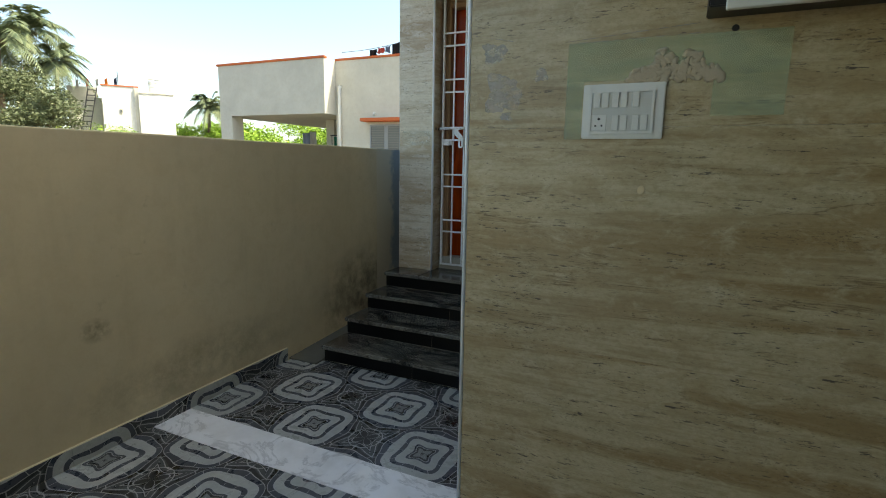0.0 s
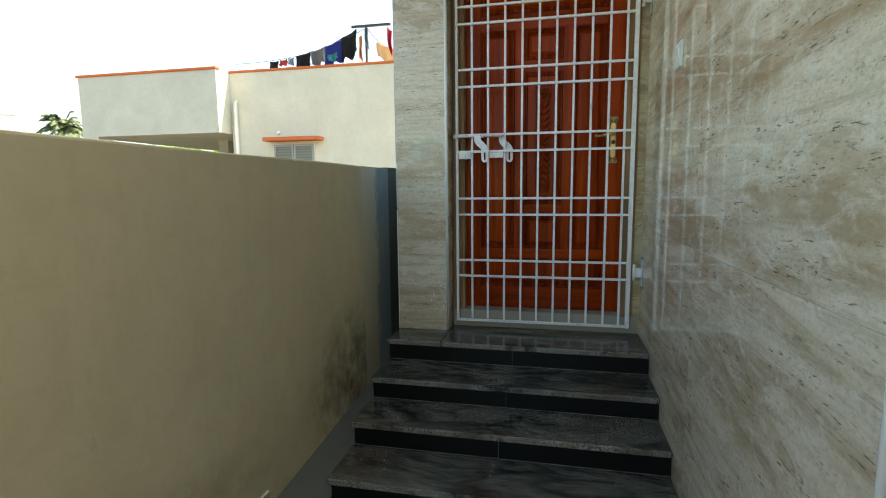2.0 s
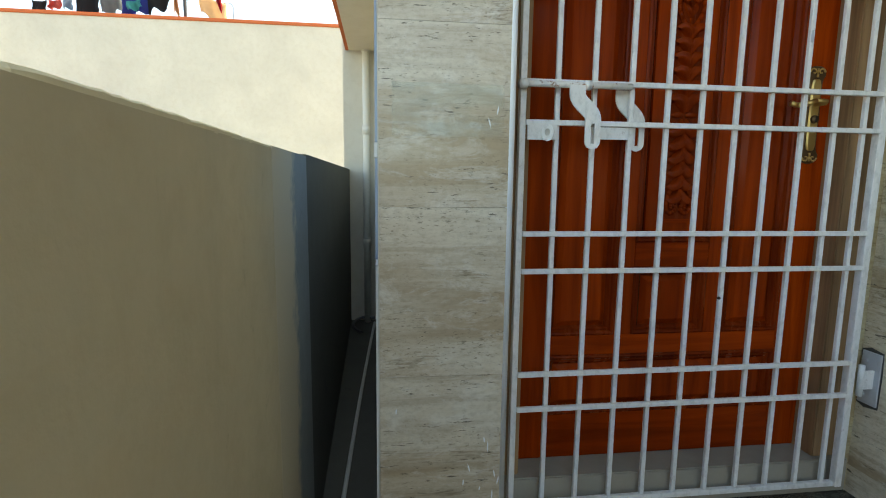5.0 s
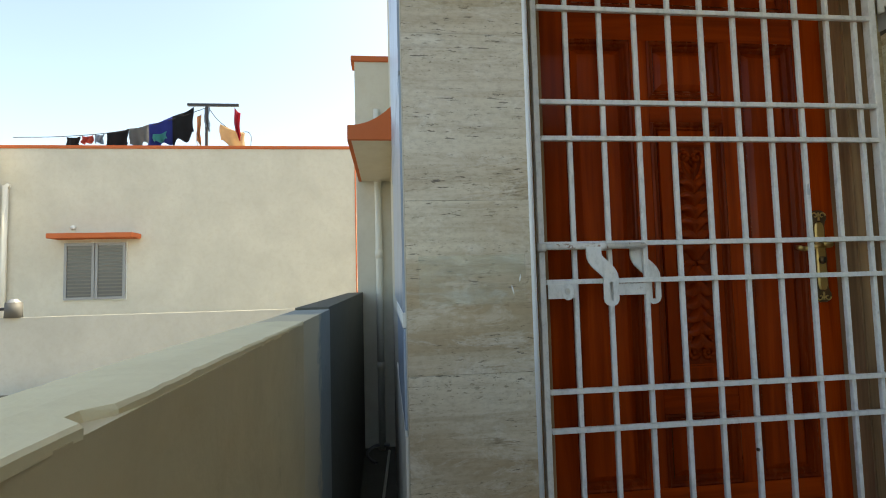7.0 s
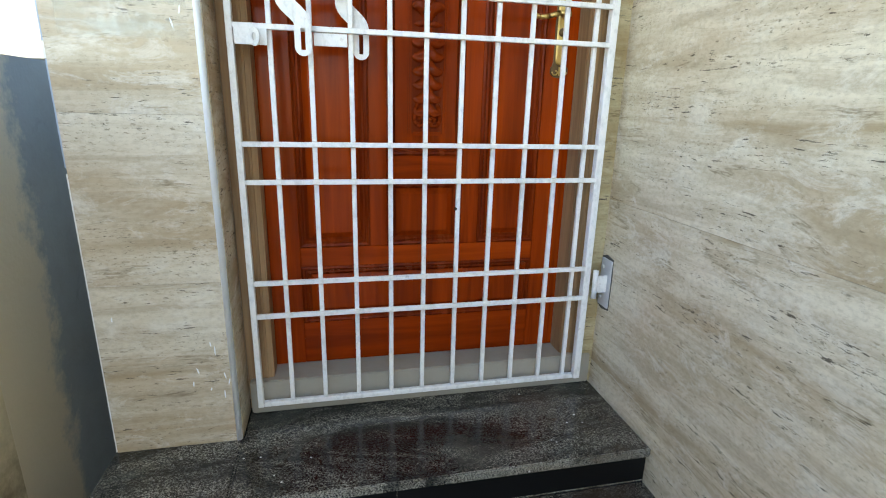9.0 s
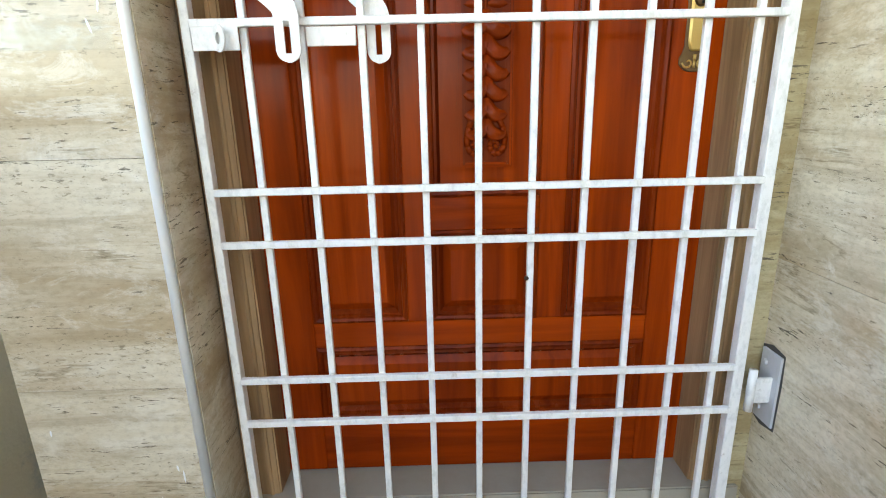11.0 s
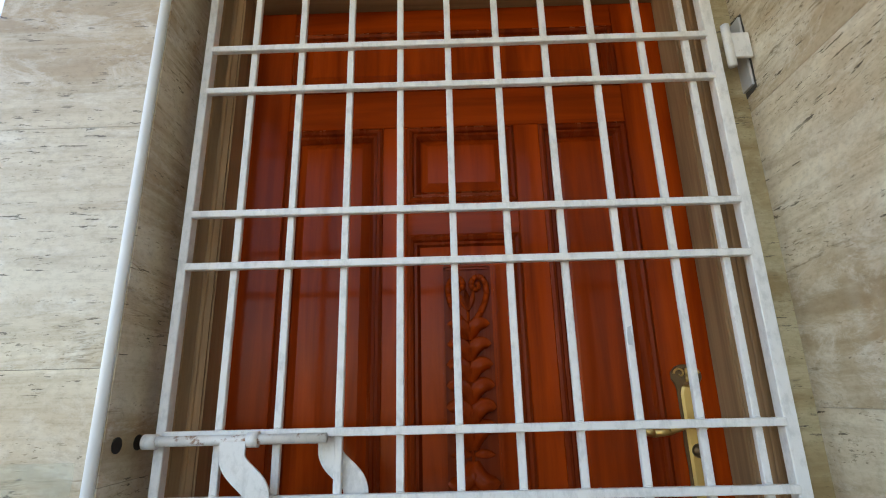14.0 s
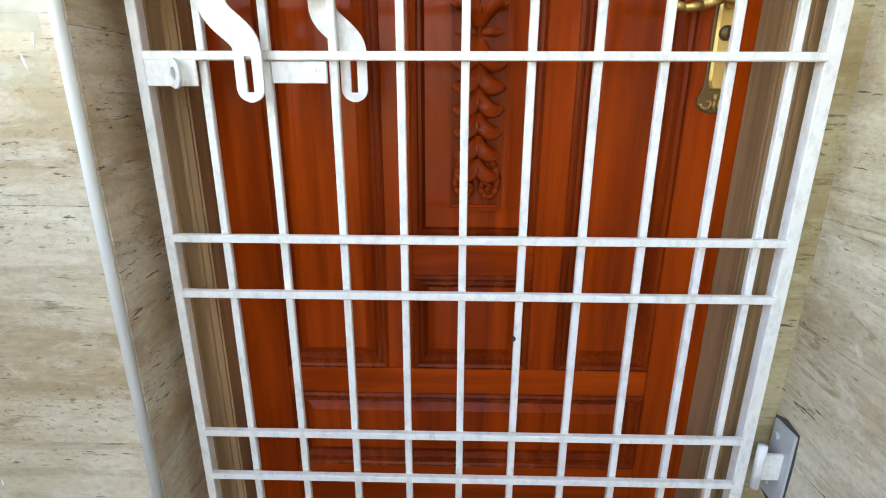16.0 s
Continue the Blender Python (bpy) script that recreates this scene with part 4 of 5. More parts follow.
def light_switch():
    y0, y1, z0, z1 = 3.250, 3.360, 2.003, 2.117
    s = empty("light_switch", (EX, 3.305, 2.06), "white single light switch on the side wall", "light switch")
    part("plate", block(EX - 0.011, EX - 0.0005, y0, y1, z0, z1, 0.003, 2), M_PLASTIC, s)
    part("rocker", prism([(-0.030, 0), (0.030, 0), (0.030, 0.006), (-0.030, 0.002)], 0.045, Matrix.Translation((EX - 0.011, 3.283, 2.06)) @ Matrix(((0, -1, 0, 0), (0, 0, 1, 0), (1, 0, 0, 0), (0, 0, 0, 1))), 0.001), M_PLASTIC, s)
    return s


light_switch()

box_ = empty("meter_box", (0.6, YS, 1.93), "black and white metal meter box on the wall", "meter box")
part("case", block(0.085, 1.05, YS - 0.13, YS - 0.0005, 1.945, 2.55, 0.004, 2), M_BLACK, box_, "black metal case")
part("tray", block(0.128, 1.045, YS - 0.150, YS - 0.131, 1.930, 1.965, 0.003, 1), M_PLASTIC, box_, "white lower rail")
part("door", block(0.135, 1.04, YS - 0.142, YS - 0.131, 1.975, 2.53, 0.003, 1), M_PLASTIC, box_, "white door")


# residue and marks left on the cladding
def residue(name, x0, x1, z0, z1, color, label, alpha):
    m = mat(name, color, 0.5)
    q = Net(m)
    t = q.noise(q.where((3, 3, 9)), 2.0, 5, 0.6)
    q.put(q.b.inputs["Alpha"], q.ramp(t, (0.30, alpha * 0.55), (0.65, alpha)))
    q.color(q.mix(q.noise(q.where(), 9, 4), color, tuple(v * 0.8 for v in color)))
    thing(name, block(x0, x1, YS - 0.0016, YS - 0.0004, z0, z1), m, label, "residue")


residue("tape_residue", -0.323, 0.315, 1.779, 1.905, (0.60, 0.74, 0.47), "pale green film residue on the travertine", 0.30)
residue("tape_residue", 0.122, 0.315, 1.660, 1.778, (0.60, 0.74, 0.47), "pale green film residue on the travertine", 0.28)
residue("tape_residue", -0.323, -0.267, 1.590, 1.778, (0.60, 0.72, 0.48), "pale green film residue on the travertine", 0.28)


def scrap(x0, x1, z0, z1, seed, label="torn pale label scrap on the travertine"):
    """A torn paper scrap with a ragged outline, worn thin in places."""
    rng = random.Random(seed)
    cx, cz, hx, hz = (x0 + x1) / 2, (z0 + z1) / 2, (x1 - x0) / 2, (z1 - z0) / 2
    out = []
    for k in range(44):
        a = 2 * math.pi * k / 44
        c, d_ = math.cos(a), math.sin(a)
        f = 1.0 / max(abs(c), abs(d_)) ** 0.75 * (0.80 + 0.13 * math.sin(3 * a + seed) + rng.uniform(-0.10, 0.07))
        out.append((cx + hx * c * f, cz + hz * d_ * f))
    bm = prism(out, 0.0008, Matrix.Translation((0, YS - 0.0004, 0)) @ pose(0, 0, 0, 90))
    thing("label_scrap", bm, M_SCRAP, label, "label scrap", group="label scraps on the switch wall")


M_SCRAP = mat("worn paper label", (0.62, 0.60, 0.53), 0.6)
q = Net(M_SCRAP)
q.put(q.b.inputs["Alpha"], q.ramp(q.noise(q.where((1, 1, 1.6)), 26, 7, 0.7), (0.32, 0.08), (0.54, 0.45)))
q.color(q.mix(q.noise(q.where(), 30, 4), (0.74, 0.72, 0.66), (0.56, 0.52, 0.43)))
for x0, x1, z0, z1, k in ((-0.640, -0.535, 1.850, 1.935, 1), (-0.630, -0.478, 1.672, 1.832, 2), (-0.440, -0.386, 1.784, 1.836, 3), (-0.56, -0.51, 1.655, 1.69, 4)):
    scrap(x0, x1, z0, z1, k)
for x0, z0, x1, z1 in ((-0.335, 1.912, 0.072, 1.938), (-0.300, 1.905, 0.074, 1.9085), (-0.66, 1.958, -0.52, 1.930)):
    bm = rod(bmesh.new(), (x0, YS, z0), (x1, YS, z1), 0.0016, 6)
    thing("glue_line", bm, M_SCRAP, "thin pale line of dried glue on the travertine", "glue line", group="glue lines on the switch wall")
thing("drill_hole", rod(bmesh.new(), (0.167, YS - 0.0006, 1.914), (0.167, YS + 0.0005, 1.914), 0.010, 14), M_SOCKET, "small dark drill hole in the travertine", "drill hole")

m_film = mat("jamb film", (0.74, 0.78, 0.66), 0.3)
q = Net(m_film)
q.put(q.b.inputs["Alpha"], q.ramp(q.noise(q.where((4, 4, 14)), 1.6, 5, 0.6), (0.40, 0.0), (0.66, 0.18)))
thing("tape_residue", block(-2.20, -1.925, YJ - 0.0012, YJ - 0.0002, 1.655, 1.780), m_film, "pale green film residue across the jamb slab", "residue")

# lumpy cement left above the switchboard
rng = random.Random(8)
bm = bmesh.new()
for k in range(330):
    u = rng.random()
    x = -0.122 + 0.268 * u
    top = 1.778 + 0.105 * (math.sin(math.pi * u) ** 0.7) * (0.68 + 0.20 * math.sin(u * 19 + 1) + 0.12 * math.sin(u * 43))
    bmesh.ops.create_icosphere(bm, subdivisions=1, radius=0.011, matrix=Matrix.Translation((x, YS, rng.uniform(1.772, top))) @ pose(0, 0, 0, 0, rng.uniform(0, 180), 0) @ Matrix.Diagonal((rng.uniform(0.8, 1.9), 0.28, rng.uniform(0.5, 1.1), 1)))
thing("cement_smear", bm, plaster("cream cement", (0.52, 0.45, 0.33)), "lumpy cream cement smear above the switchboard", "cement", smooth=True)

for x, z, r in ((-0.058, 1.424, 0.013),):
    bm = bmesh.new()
    bmesh.ops.create_icosphere(bm, subdivisions=2, radius=r, matrix=Matrix.Translation((x, YS, z)) @ Matrix.Diagonal((1, 0.12, 1.2, 1)))
    thing("putty_dab", bm, mat("putty", (0.55, 0.46, 0.28), 0.8), "small yellowish putty dab on the wall", "putty", smooth=True)

# drips of white paint near the foot of the jamb
bm = bmesh.new()
rng = random.Random(3)
for x, z in ((-2.19, 0.95), (-2.01, 0.74), (-1.995, 0.78), (-1.965, 0.72), (-1.955, 0.86), (-1.945, 0.84), (-1.93, 0.70), (-1.925, 0.76), (-1.915, 0.74), (-1.94, 1.72), (-1.96, 1.69)):
    l = rng.uniform(0.006, 0.016)
    bmesh.ops.create_icosphere(bm, subdivisions=1, radius=1, matrix=Matrix.Translation((x, YJ, z)) @ pose(0, 0, 0, 0, rng.uniform(-18, 18), 0) @ Matrix.Diagonal((0.0022, 0.0012, l, 1)))
tagged(thing("paint_drips", bm, M_TRIM, "dried white paint drips on the jamb slabs", "paint drips"), kind="stuff")

# bolt holes in the reveal
for y in (3.988, 4.046):
    thing("bolt_hole", rod(bmesh.new(), (-1.8928, y, 1.80), (-1.8915, y, 1.80), 0.013, 18), M_SOCKET, "dark drilled bolt hole in the reveal", "bolt hole", group="bolt holes in the reveal")
# chiselled recesses behind the gate flanges
for zc, fy in ((0.943, GY), (2.562, GY + 0.035)):
    bm = prism([(-0.033, -0.092), (0.012, -0.100), (0.038, -0.090), (0.034, 0.0), (0.039, 0.088), (0.01, 0.098), (-0.032, 0.090), (-0.035, 0.02)], 0.0012, Matrix.Translation((EX - 0.0015, fy + 0.004, zc)) @ Matrix(((0, 0, 1, 0), (1, 0, 0, 0), (0, 1, 0, 0), (0, 0, 0, 1))))
    thing("chiselled_recess", bm, mat("broken dark mortar", (0.07, 0.065, 0.06), 0.9), "dark chiselled mortar patch behind the hinge flange", "mortar patch", group="hinge recesses")


# ---- washing line on the neighbour's roof ----
def cloth(name, x0, x1, y, ztop0, ztop1, drop, color, label, seed):
    rng = random.Random(seed)
    bm = bmesh.new()
    nx, nz = 10, 8
    ph = rng.uniform(0, 6)
    g = []
    for j in range(nz + 1):
        v = j / nz
        row = []
        for i in range(nx + 1):
            u = i / nx
            x = x0 + (x1 - x0) * u + 0.03 * math.sin(5 * v + ph) * v
            z = ztop0 + (ztop1 - ztop0) * u - 0.03 * math.sin(math.pi * u) - drop * v * (1 + 0.10 * math.sin(3.1 * u * math.pi + ph))
            row.append(bm.verts.new((x, y + 0.05 * math.sin(u * 9 + ph) * (0.3 + v), z)))
        g.append(row)
    for a, b in zip(g, g[1:]):
        for i in range(nx):
            bm.faces.new((a[i], a[i + 1], b[i + 1], b[i]))
    bmesh.ops.solidify(bm, geom=list(bm.faces), thickness=0.012)
    m = mat(name + " cloth", color, 0.9)
    q = Net(m)
    q.color(q.mix(q.noise(q.where(), 5, 4), color, tuple(v * 0.6 for v in color)))
    return thing(name, bm, m, label, "laundry", group="laundry on the line", smooth=True)


LY = NY + 0.30
tube("washing_line", [(-10.4, LY, 5.10), (-9.32, LY, 5.13), (-8.10, LY, 5.27), (-7.1, LY, 5.53), (-6.33, LY, 5.82)], 0.008, M_IRON, "thin washing line above the roof", "washing line")
navy, black_ = (0.02, 0.025, 0.05), (0.014, 0.015, 0.02)
cloth("shorts", -9.32, -9.02, LY, 5.12, 5.137, 0.21, black_, "black shorts hung on the line", 1)
cloth("scarf", -8.988, -8.767, LY, 5.146, 5.163, 0.16, (0.42, 0.08, 0.07), "red scarf hung on the line", 2)
cloth("shirt", -8.735, -8.514, LY, 5.18, 5.206, 0.19, (0.22, 0.29, 0.38), "pale blue shirt hung on the line", 3)
cloth("trousers", -8.483, -8.001, LY, 5.215, 5.318, 0.4, black_, "black trousers hung on the line", 4)
cloth("towel", -7.993, -7.582, LY, 5.318, 5.421, 0.42, (0.17, 0.18, 0.19), "grey towel hung on the line", 5)
cloth("shirt", -7.574, -7.076, LY, 5.421, 5.61, 0.59, (0.03, 0.05, 0.26), "blue shirt with teal print on the line", 6)
cloth("print", -7.456, -7.155, LY - 0.10, 5.163, 5.232, 0.18, (0.06, 0.38, 0.36), "teal printed cloth on the line", 12)
cloth("dress", -7.092, -6.602, LY, 5.61, 5.834, 0.64, black_, "black dress hung on the line", 7)
cloth("sock", -6.555, -6.444, LY, 5.61, 5.696, 0.64, (0.55, 0.30, 0.16), "orange brown stocking hung on the line", 8)
cloth("shawl", -6.381, -6.255, LY, 5.799, 5.834, 0.48, (0.40, 0.50, 0.62), "pale blue shawl hung on the line", 9)
cloth("sheet", -6.12, -5.55, LY + 0.24, 5.52, 5.30, 0.42, (0.66, 0.48, 0.30), "cream and orange sheet hung on the line", 10)
cloth("sari", -5.72, -5.58, LY, 5.84, 5.70, 0.62, (0.46, 0.03, 0.06), "red sari end hung on the post", 11)
post = empty("line_post", (-6.33, LY, 4.7), "dark iron T-shaped washing line post", "post")
part("upright", rod(bmesh.new(), (-6.33, LY, 4.0), (-6.33, LY, 5.88), 0.035, 10), M_IRON, post)
part("crossbar", block(-6.75, -5.62, LY - 0.03, LY + 0.03, 5.85, 5.91), M_IRON, post)

tube("washing_line", [(-6.33, LY + 0.05, 5.86), (-6.10, LY + 0.2, 5.55), (-5.75, LY + 0.3, 5.34), (-5.45, LY + 0.2, 5.30), (-5.35, LY, 4.9)], 0.008, M_IRON, "thin slack washing line beyond the post", "washing line")
jug = thing("water_can", rod(bmesh.new(), (-8.62, 12.03, 1.27), (-8.62, 12.03, 1.53), 0.13, 18, 0.12), mat("dull zinc", (0.10, 0.10, 0.095), 0.6), "dull grey metal can standing on the low wall", "water can", smooth=True)
part("lid", rod(bmesh.new(), (-8.62, 12.03, 1.531), (-8.62, 12.03, 1.59), 0.10, 16, 0.05), M_ALU, jug)
part("spout", rod(bmesh.new(), (-8.75, 12.03, 1.42), (-8.88, 12.03, 1.42), 0.025, 10), M_IRON, jug)

# clothes drying in the car bay
cloth("towel", -12.75, -12.35, NY + 1.0, 2.55, 2.58, 0.95, (0.30, 0.36, 0.48), "blue grey towel hung in the car bay", 21)
cloth("towel", -12.30, -12.05, NY + 0.9, 2.60, 2.60, 0.80, (0.60, 0.58, 0.54), "white towel hung in the car bay", 22)
cloth("bag", -11.30, -11.05, NY + 1.0, 2.40, 2.42, 0.55, (0.03, 0.26, 0.16), "green bag hung on the iron grille", 23)


# ---- far house, palms, trees ----
def far_house():
    h = empty("far_house", (-34.5, 24.0, 0.0), "whitewashed two-storey house with roof tank and stairs", "house")
    part("wall", block(-38.0, -34.35, 24.0, 25.0, -0.02, 6.35), M_WHITEWASH, h)
    part("wall", block(-34.35, -30.75, 23.7, 24.3, -0.02, 5.95), M_WHITEWASH, h)
    part("roof_band", block(-38.05, -34.33, 23.95, 24.1, 6.35, 6.43), M_ORANGE, h, "orange roof edge")
    part("roof_band", block(-34.35, -30.70, 23.65, 23.8, 5.95, 6.02), M_CREAM, h)
    part("corner_pier", block(-34.75, -34.35, 23.86, 24.0, -0.02, 6.3), M_CREAM, h)
    w = part("window", block(-36.35, -36.05, 23.95, 24.01, 4.55, 4.85), M_CREAM, h)
    part("pane", block(-36.30, -36.10, 23.93, 23.95, 4.60, 4.80), M_GLASS, w)
    part("stair_block", block(-41.5, -38.0, 25.0, 29.0, -0.02, 5.6), M_CREAM2, h)
    part("roof_rail", block(-41.5, -38.6, 24.95, 25.0, 5.6, 6.3), M_CREAM2, h)
    for x in (-40.2, -39.4):
        part("stringer", rod(bmesh.new(), (x, 23.6, 3.0), (x + 1.1, 23.6, 6.1), 0.06, 6), M_IRON, h)
    for k in range(9):
        t = (k + 0.5) / 9
        part("tread", block(-40.2 + 1.1 * t, -39.4 + 1.1 * t, 23.5, 23.7, 3.0 + 3.1 * t, 3.05 + 3.1 * t), M_IRON, h)
    h.rotation_euler.z, h.scale.x = radians(50), 0.60
    part("mast", rod(bmesh.new(), (-36.5, 25, 6.3), (-36.5, 25, 7.5), 0.04, 6), M_IRON, h)
    return h


far_house()
tank = thing("water_tank", rod(bmesh.new(), (-34.3, 25.4, 5.95), (-34.3, 25.4, 7.15), 0.55, 20), mat("white tank plastic", (0.8, 0.8, 0.78), 0.4), "white ribbed plastic water tank on the far roof", "water tank", smooth=True)
for k in range(5):
    part("rib", rod(bmesh.new(), (-34.3, 25.4, 6.1 + 0.22 * k), (-34.3, 25.4, 6.16 + 0.22 * k), 0.58, 20), tank.data.materials[0], tank, "", True)
part("lid", rod(bmesh.new(), (-34.3, 25.4, 7.151), (-34.3, 25.4, 7.25), 0.28, 16), tank.data.materials[0], tank, "", True)
for k, c in enumerate(((0.7, 0.7, 0.66), (0.55, 0.2, 0.15), (0.8, 0.78, 0.72), (0.75, 0.28, 0.05), (0.05, 0.06, 0.10))):
    xa = -37.2 + 0.36 * k
    cloth("far_laundry", xa, xa + 0.32, 21.6 + 0.42 * k, 6.65 + 0.06 * k, 6.7 + 0.08 * k, 0.45, c, "laundry hung on the far roof", 30 + k)


def foliage(name, base, bright):
    m = mat(name, base, 0.6)
    q = Net(m)
    g = q.t.nodes.new("ShaderNodeNewGeometry")
    q.color(q.mix(g.outputs["Random Per Island"], base, bright))
    q.b.inputs["Subsurface Weight"].default_value = 0.0
    return m


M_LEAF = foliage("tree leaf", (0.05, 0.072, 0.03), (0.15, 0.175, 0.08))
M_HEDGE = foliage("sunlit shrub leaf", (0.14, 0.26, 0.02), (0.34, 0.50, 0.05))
M_PALM = foliage("palm leaf", (0.05, 0.08, 0.04), (0.17, 0.20, 0.095))
M_BARK = plaster("grey bark", (0.17, 0.13, 0.09), (0.06, 0.05, 0.04), 0.7)


def leaf_mesh(name, spots, size, count, seed, material):
    """Many small leaves scattered through clumps (x, y, z, radius)."""
    rng = random.Random(seed)
    vs, fs = [], []
    for cx, cy, cz, r in spots:
        for _ in range(count):
            d = Vector((rng.gauss(0, 1), rng.gauss(0, 1), rng.gauss(0, 1))).normalized() * r * rng.random() ** 0.45
            p = Vector((cx, cy, cz)) + Vector((d.x, d.y, d.z * 0.75))
            a = Vector((rng.gauss(0, 1), rng.gauss(0, 1), rng.gauss(0, 0.6))).normalized() * size * rng.uniform(0.6, 1.4)
            b = a.cross(Vector((rng.gauss(0, 1), rng.gauss(0, 1), rng.gauss(0, 1)))).normalized() * size * 0.42
            k = len(vs)
            vs += [p - a, p + b, p + a, p - b]
            fs.append((k, k + 1, k + 2, k + 3))
    me = bpy.data.meshes.new(name)
    me.from_pydata(vs, [], fs)
    me.materials.append(material)
    return me


def tree(base, height, spread, seed, label):
    rng = random.Random(seed)
    t = empty("tree", base, label, "tree")
    b = Vector(base)
    bm = bmesh.new()
    top = b + Vector((0, 0, height * 0.55))
    rod(bm, b, top, 0.22, 10, 0.13)
    tips = []
    for k in range(9):
        ang = k * 2.4 + rng.uniform(-0.3, 0.3)
        e = top + Vector((math.cos(ang) * spread * rng.uniform(0.4, 0.8), math.sin(ang) * spread * rng.uniform(0.4, 0.8), height * rng.uniform(0.05, 0.42)))
        rod(bm, b + Vector((0, 0, height * rng.uniform(0.3, 0.55))), e, 0.08, 6, 0.025)
        tips.append(e)
        for j in range(3):
            f = e + Vector((rng.uniform(-1, 1), rng.uniform(-1, 1), rng.uniform(-0.5, 0.9))) * spread * 0.33
            rod(bm, e, f, 0.03, 5, 0.01)
            tips.append(f)
    part("trunk", bm, M_BARK, t)
    spots = [(p.x, p.y, p.z, spread * rng.uniform(0.18, 0.36)) for p in tips]
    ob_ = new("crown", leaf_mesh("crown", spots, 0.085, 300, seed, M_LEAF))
    ob_.parent, ob_.location = t, -b
    return t


def palm(base, height, length, seed, lean=(0.5, 0.0), label="tall coconut palm with drooping fronds"):
    rng = random.Random(seed)
    t = empty("palm_tree", base, label, "palm tree")
    b = Vector(base)
    bm = bmesh.new()
    pts = [b + Vector((lean[0] * (i / 6) ** 2, lean[1] * (i / 6) ** 2, height * i / 6)) for i in range(7)]
    for i in range(6):
        rod(bm, pts[i], pts[i + 1], 0.20 - 0.018 * i, 10, 0.182 - 0.018 * i)
    part("trunk", bm, M_BARK, t)
    head = pts[-1]
    vs, fs = [], []
    for k in range(34):
        az = k * 2.399 + rng.uniform(-0.2, 0.2)
        el = math.radians(rng.uniform(-20, 75))
        L = length * rng.uniform(0.8, 1.1)
        out = Vector((math.cos(az), math.sin(az), 0))
        side_ = Vector((-math.sin(az), math.cos(az), 0))
        prev = None
        nseg = 26
        for i in range(nseg + 1):
            u = i / nseg
            p = head + out * (L * u * math.cos(el) * (1 - 0.15 * u)) + Vector((0, 0, L * (u * math.sin(el) - 0.75 * u * u * (0.6 + 0.4 * math.cos(el)))))
            if prev is not None:
                w = 0.025 * (1.2 - u)
                n0 = len(vs)
                vs += [prev - side_ * w, prev + side_ * w, p + side_ * w, p - side_ * w]
                fs.append((n0, n0 + 1, n0 + 2, n0 + 3))
                if u > 0.1:
                    ll = L * 0.26 * math.sin(math.pi * (0.18 + 0.78 * u)) * rng.uniform(0.8, 1.15)
                    fwd = (p - prev).normalized()
                    for sg in (-1, 1):
                        tip = p + side_ * (sg * ll * 0.75) + fwd * ll * 0.5 + Vector((0, 0, -ll * rng.uniform(0.25, 0.6)))
                        n0 = len(vs)
                        vs += [p - fwd * 0.06, p + fwd * 0.06, tip]
                        fs.append((n0, n0 + 1, n0 + 2))
            prev = p
    me = bpy.data.meshes.new("fronds")
    me.from_pydata(vs, [], fs)
    me.materials.append(M_PALM)
    ob_ = new("crown", me)
    ob_.parent, ob_.location = t, -b
    bm = bmesh.new()
    for k in range(6):
        bmesh.ops.create_icosphere(bm, subdivisions=2, radius=0.14, matrix=Matrix.Translation(head + Vector((0.25 * math.cos(k), 0.25 * math.sin(k), -0.2))))
    part("coconuts", bm, M_BARK, t, "cluster of coconuts", True)
    return t


tree((-33.5, 14.8, 0), 6.3, 2.9, 3, "leafy green tree beside the palms")
tree((-30.6, 15.6, 0), 4.9, 2.2, 4, "low leafy green tree behind the wall")
tree((-38.5, 17.5, 0), 7.0, 3.2, 6, "leafy green tree beside the palms")
palm((-36.3, 16.8, 0), 8.2, 3.2, 11)
palm((-39.5, 20.0, 0), 9.6, 3.6, 12, (0.8, 0))
palm((-37.9, 20.6, 0), 7.7, 3.0, 14, (0.6, 0))
palm((-34.2, 29.5, 0), 5.7, 2.6, 13, (0.3, 0), "distant coconut palm above the shrubs")
rng = random.Random(9)
spots = [(-42 + 27 * i / 110 + rng.uniform(-0.5, 0.5), 31 + rng.uniform(-2, 2), rng.uniform(1.4, 4.3), rng.uniform(0.8, 1.3)) for i in range(110)]
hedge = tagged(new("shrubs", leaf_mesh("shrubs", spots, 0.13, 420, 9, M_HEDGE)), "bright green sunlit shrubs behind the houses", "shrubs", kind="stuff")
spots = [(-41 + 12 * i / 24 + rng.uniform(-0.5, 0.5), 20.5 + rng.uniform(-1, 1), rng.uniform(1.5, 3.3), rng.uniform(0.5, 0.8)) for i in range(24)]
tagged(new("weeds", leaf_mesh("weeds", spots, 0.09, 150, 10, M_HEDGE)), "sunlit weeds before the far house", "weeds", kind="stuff")


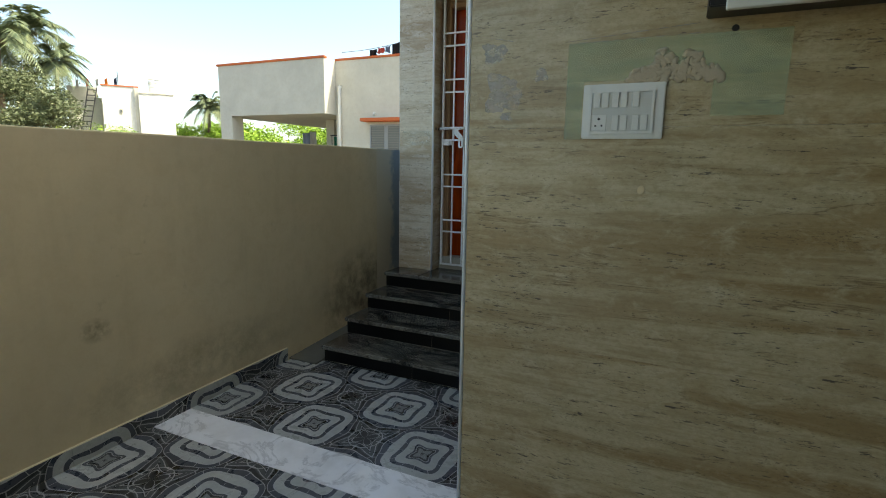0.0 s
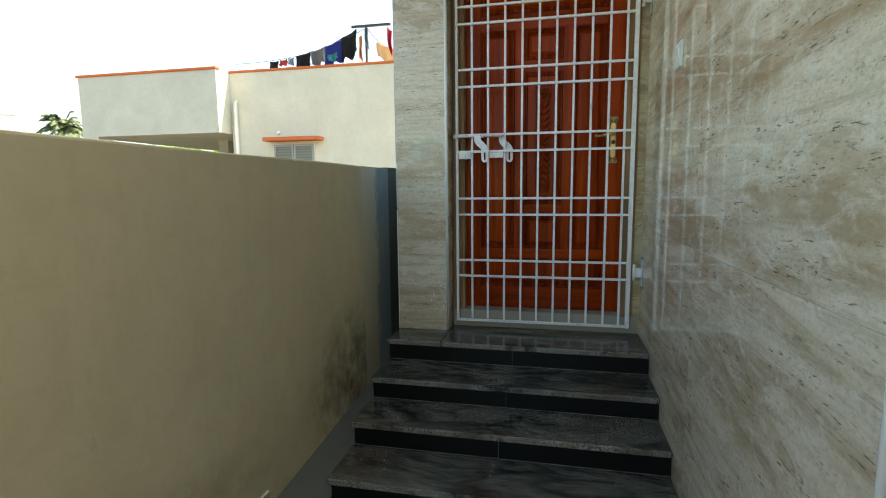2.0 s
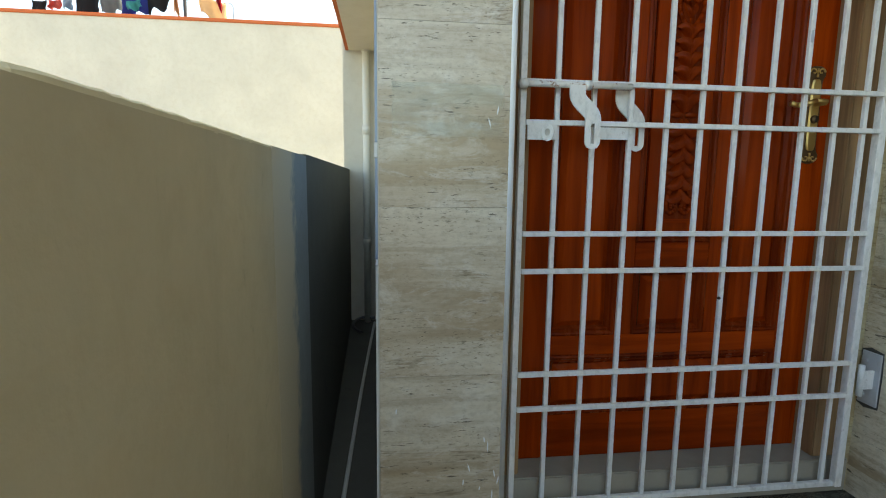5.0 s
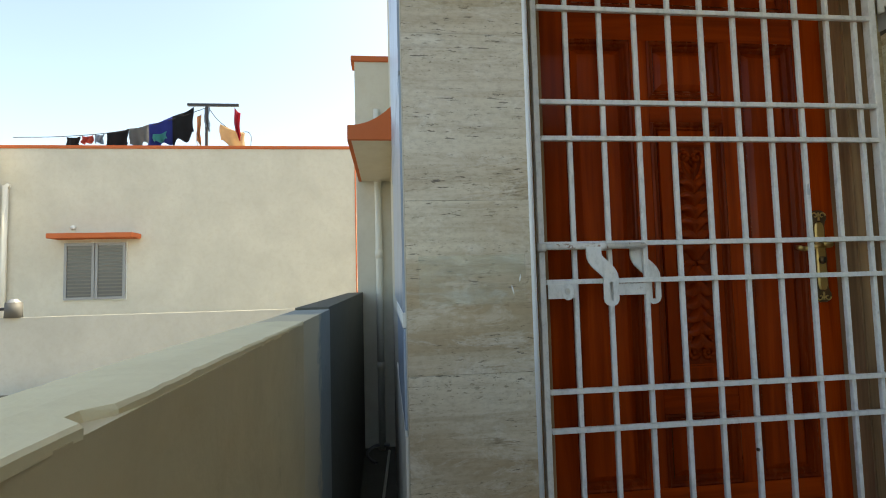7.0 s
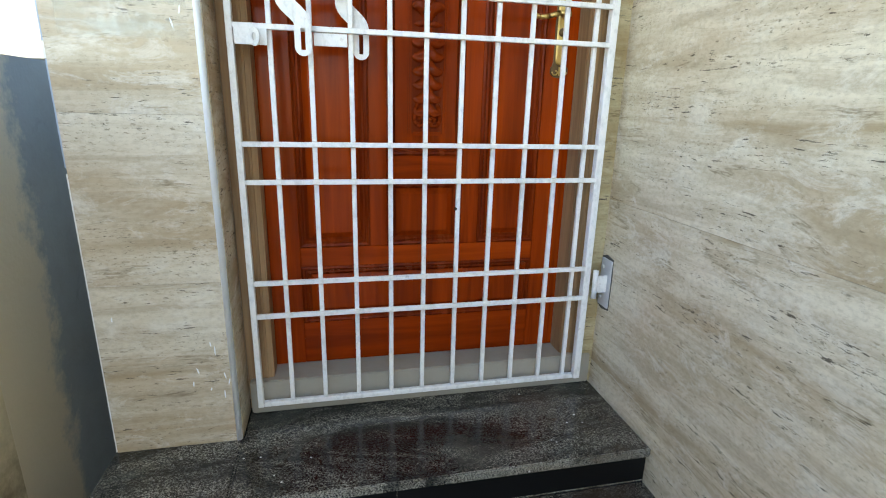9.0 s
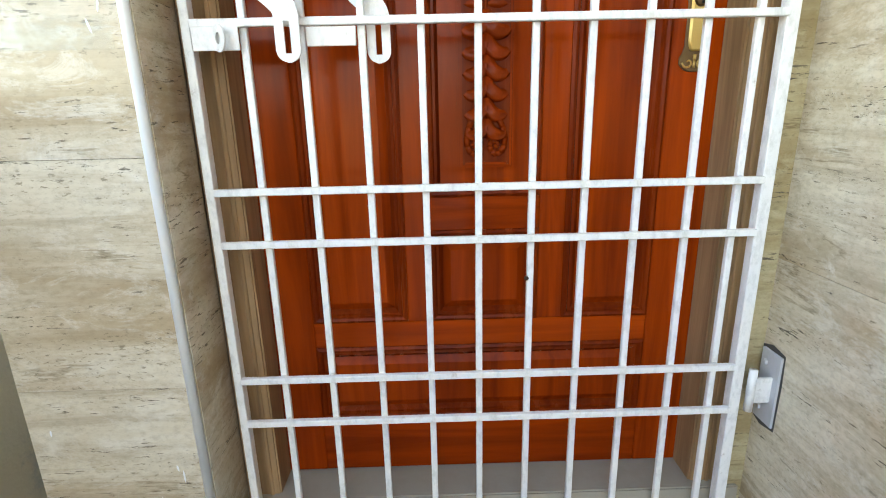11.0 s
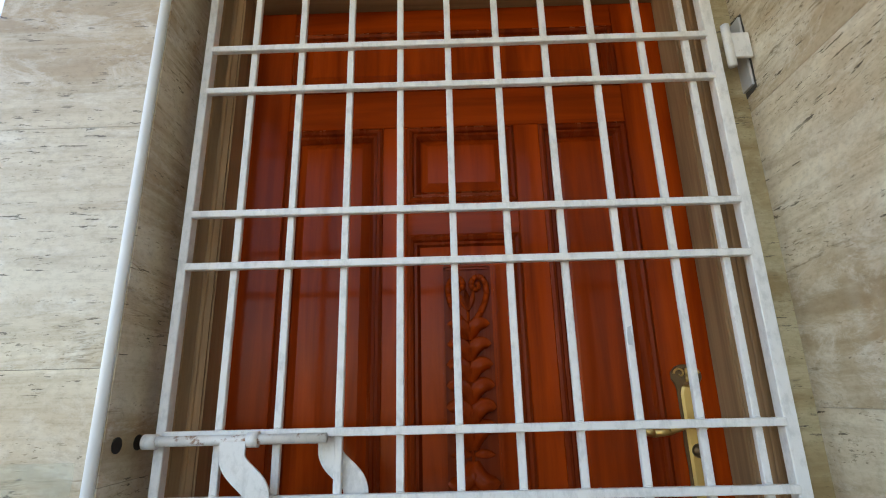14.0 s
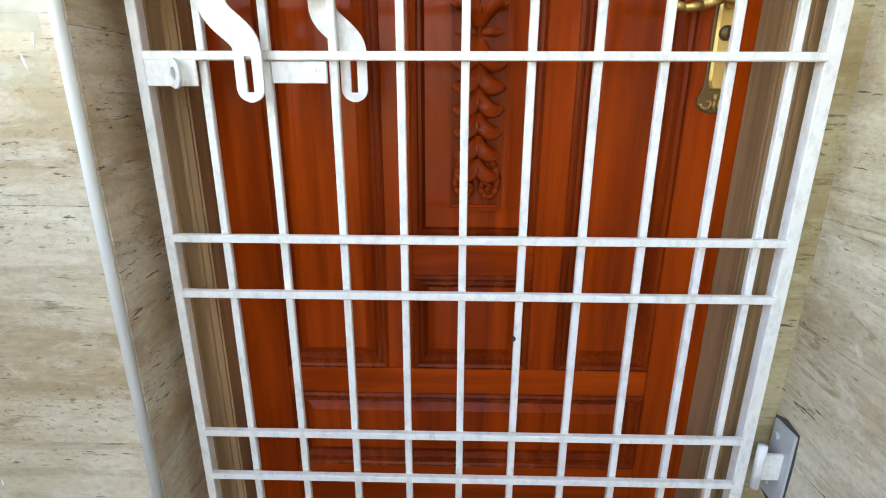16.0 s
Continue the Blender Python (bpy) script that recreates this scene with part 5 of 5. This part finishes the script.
# ---- floor and wall pieces ----
def lay_floor():
    """Patterned tiles on a grid whose joints run midway between the motifs."""
    xs = [TX - TW / 2 + TW * k for k in range(-2, 9)]
    ys = [TY - TH / 2 + TH * k for k in range(-11, 3)]
    for x in xs:
        for y in ys:
            x0, x1 = max(x, WX + 0.012), min(x + TW, 3.19)
            for y0, y1 in ((y, min(y + TH, 1.610)), (max(y, 1.850), min(y + TH, 2.80))):
                x1 = min(x1, EX + 0.008) if y0 >= 1.85 else x1
                if x1 - x0 > 0.02 and y1 - y0 > 0.02:
                    bm = block(x0 + 0.001, x1 - 0.001, y0 + 0.001, y1 - 0.001, FZ - 0.010, FZ)
                    part("tile", bm, M_TILE, floor)
    x = WX + 0.012
    while x < 3.1:
        part("marble_strip", block(x + 0.001, min(x + 0.60, 3.19) - 0.001, 1.611, 1.849, FZ - 0.010, FZ + 0.001), M_MARBLE, floor, "white marble strip")
        x += 0.60
    y = -6.0
    while y < 2.65:
        y1 = min(y + 0.60, 2.69)
        sk = part("skirting", block(WX + 0.0005, WX + 0.012, y + 0.0008, y1 - 0.0008, FZ, FZ + 0.092), M_TILE, compound, "dark patterned skirting tile")
        part("filler_line", block(WX + 0.0005, WX + 0.009, y + 0.0008, y1 - 0.0008, FZ + 0.092, FZ + 0.097), M_CAP, sk, "cream filler line")
        y = y1


lay_floor()


def clad(parent, axis, face, a0, a1, z0, z1, w, h, material, out, thick=0.010):
    """Stone slabs with fine joints on a wall face."""
    z = z0
    while z < z1 - 0.01:
        zt = min(z + h, z1)
        a = a0
        while a < a1 - 0.01:
            b = min(a + w, a1)
            lo, hi = sorted((face, face + out * thick))
            bm = block(a + 0.0004, b - 0.0004, lo, hi, z + 0.0004, zt - 0.0004) if axis == "y" else block(lo, hi, a + 0.0004, b - 0.0004, z + 0.0004, zt - 0.0004)
            part("slab", bm, material, parent)
            a = b
        z = zt


ob = bpy.data.objects
clad(ob["wall_switch"], "y", YS, EX + 0.012, 3.2, FZ, 3.25, 1.6, 0.8, M_STONE_BROWN, 1)
clad(ob["wall_east"], "x", EX, YS + 0.004, 4.0985, FZ, 3.25, 1.2, 0.6, M_POLISHED, 1)
clad(ob["wall_door"], "y", YJ, -2.232, -1.909, LAND, 1.043, 0.6, 0.6, M_STONE, 1)
clad(ob["wall_door"], "y", YJ, -2.232, -1.909, 1.043, 3.25, 0.6, 0.439, M_STONE, 1)
clad(ob["wall_door"], "x", -1.905, YJ + 0.011, 4.099, LAND, 3.25, 0.6, 0.6, M_STONE, 1, 0.012)
# browner stone here stands in for the shadow beside the gate upright
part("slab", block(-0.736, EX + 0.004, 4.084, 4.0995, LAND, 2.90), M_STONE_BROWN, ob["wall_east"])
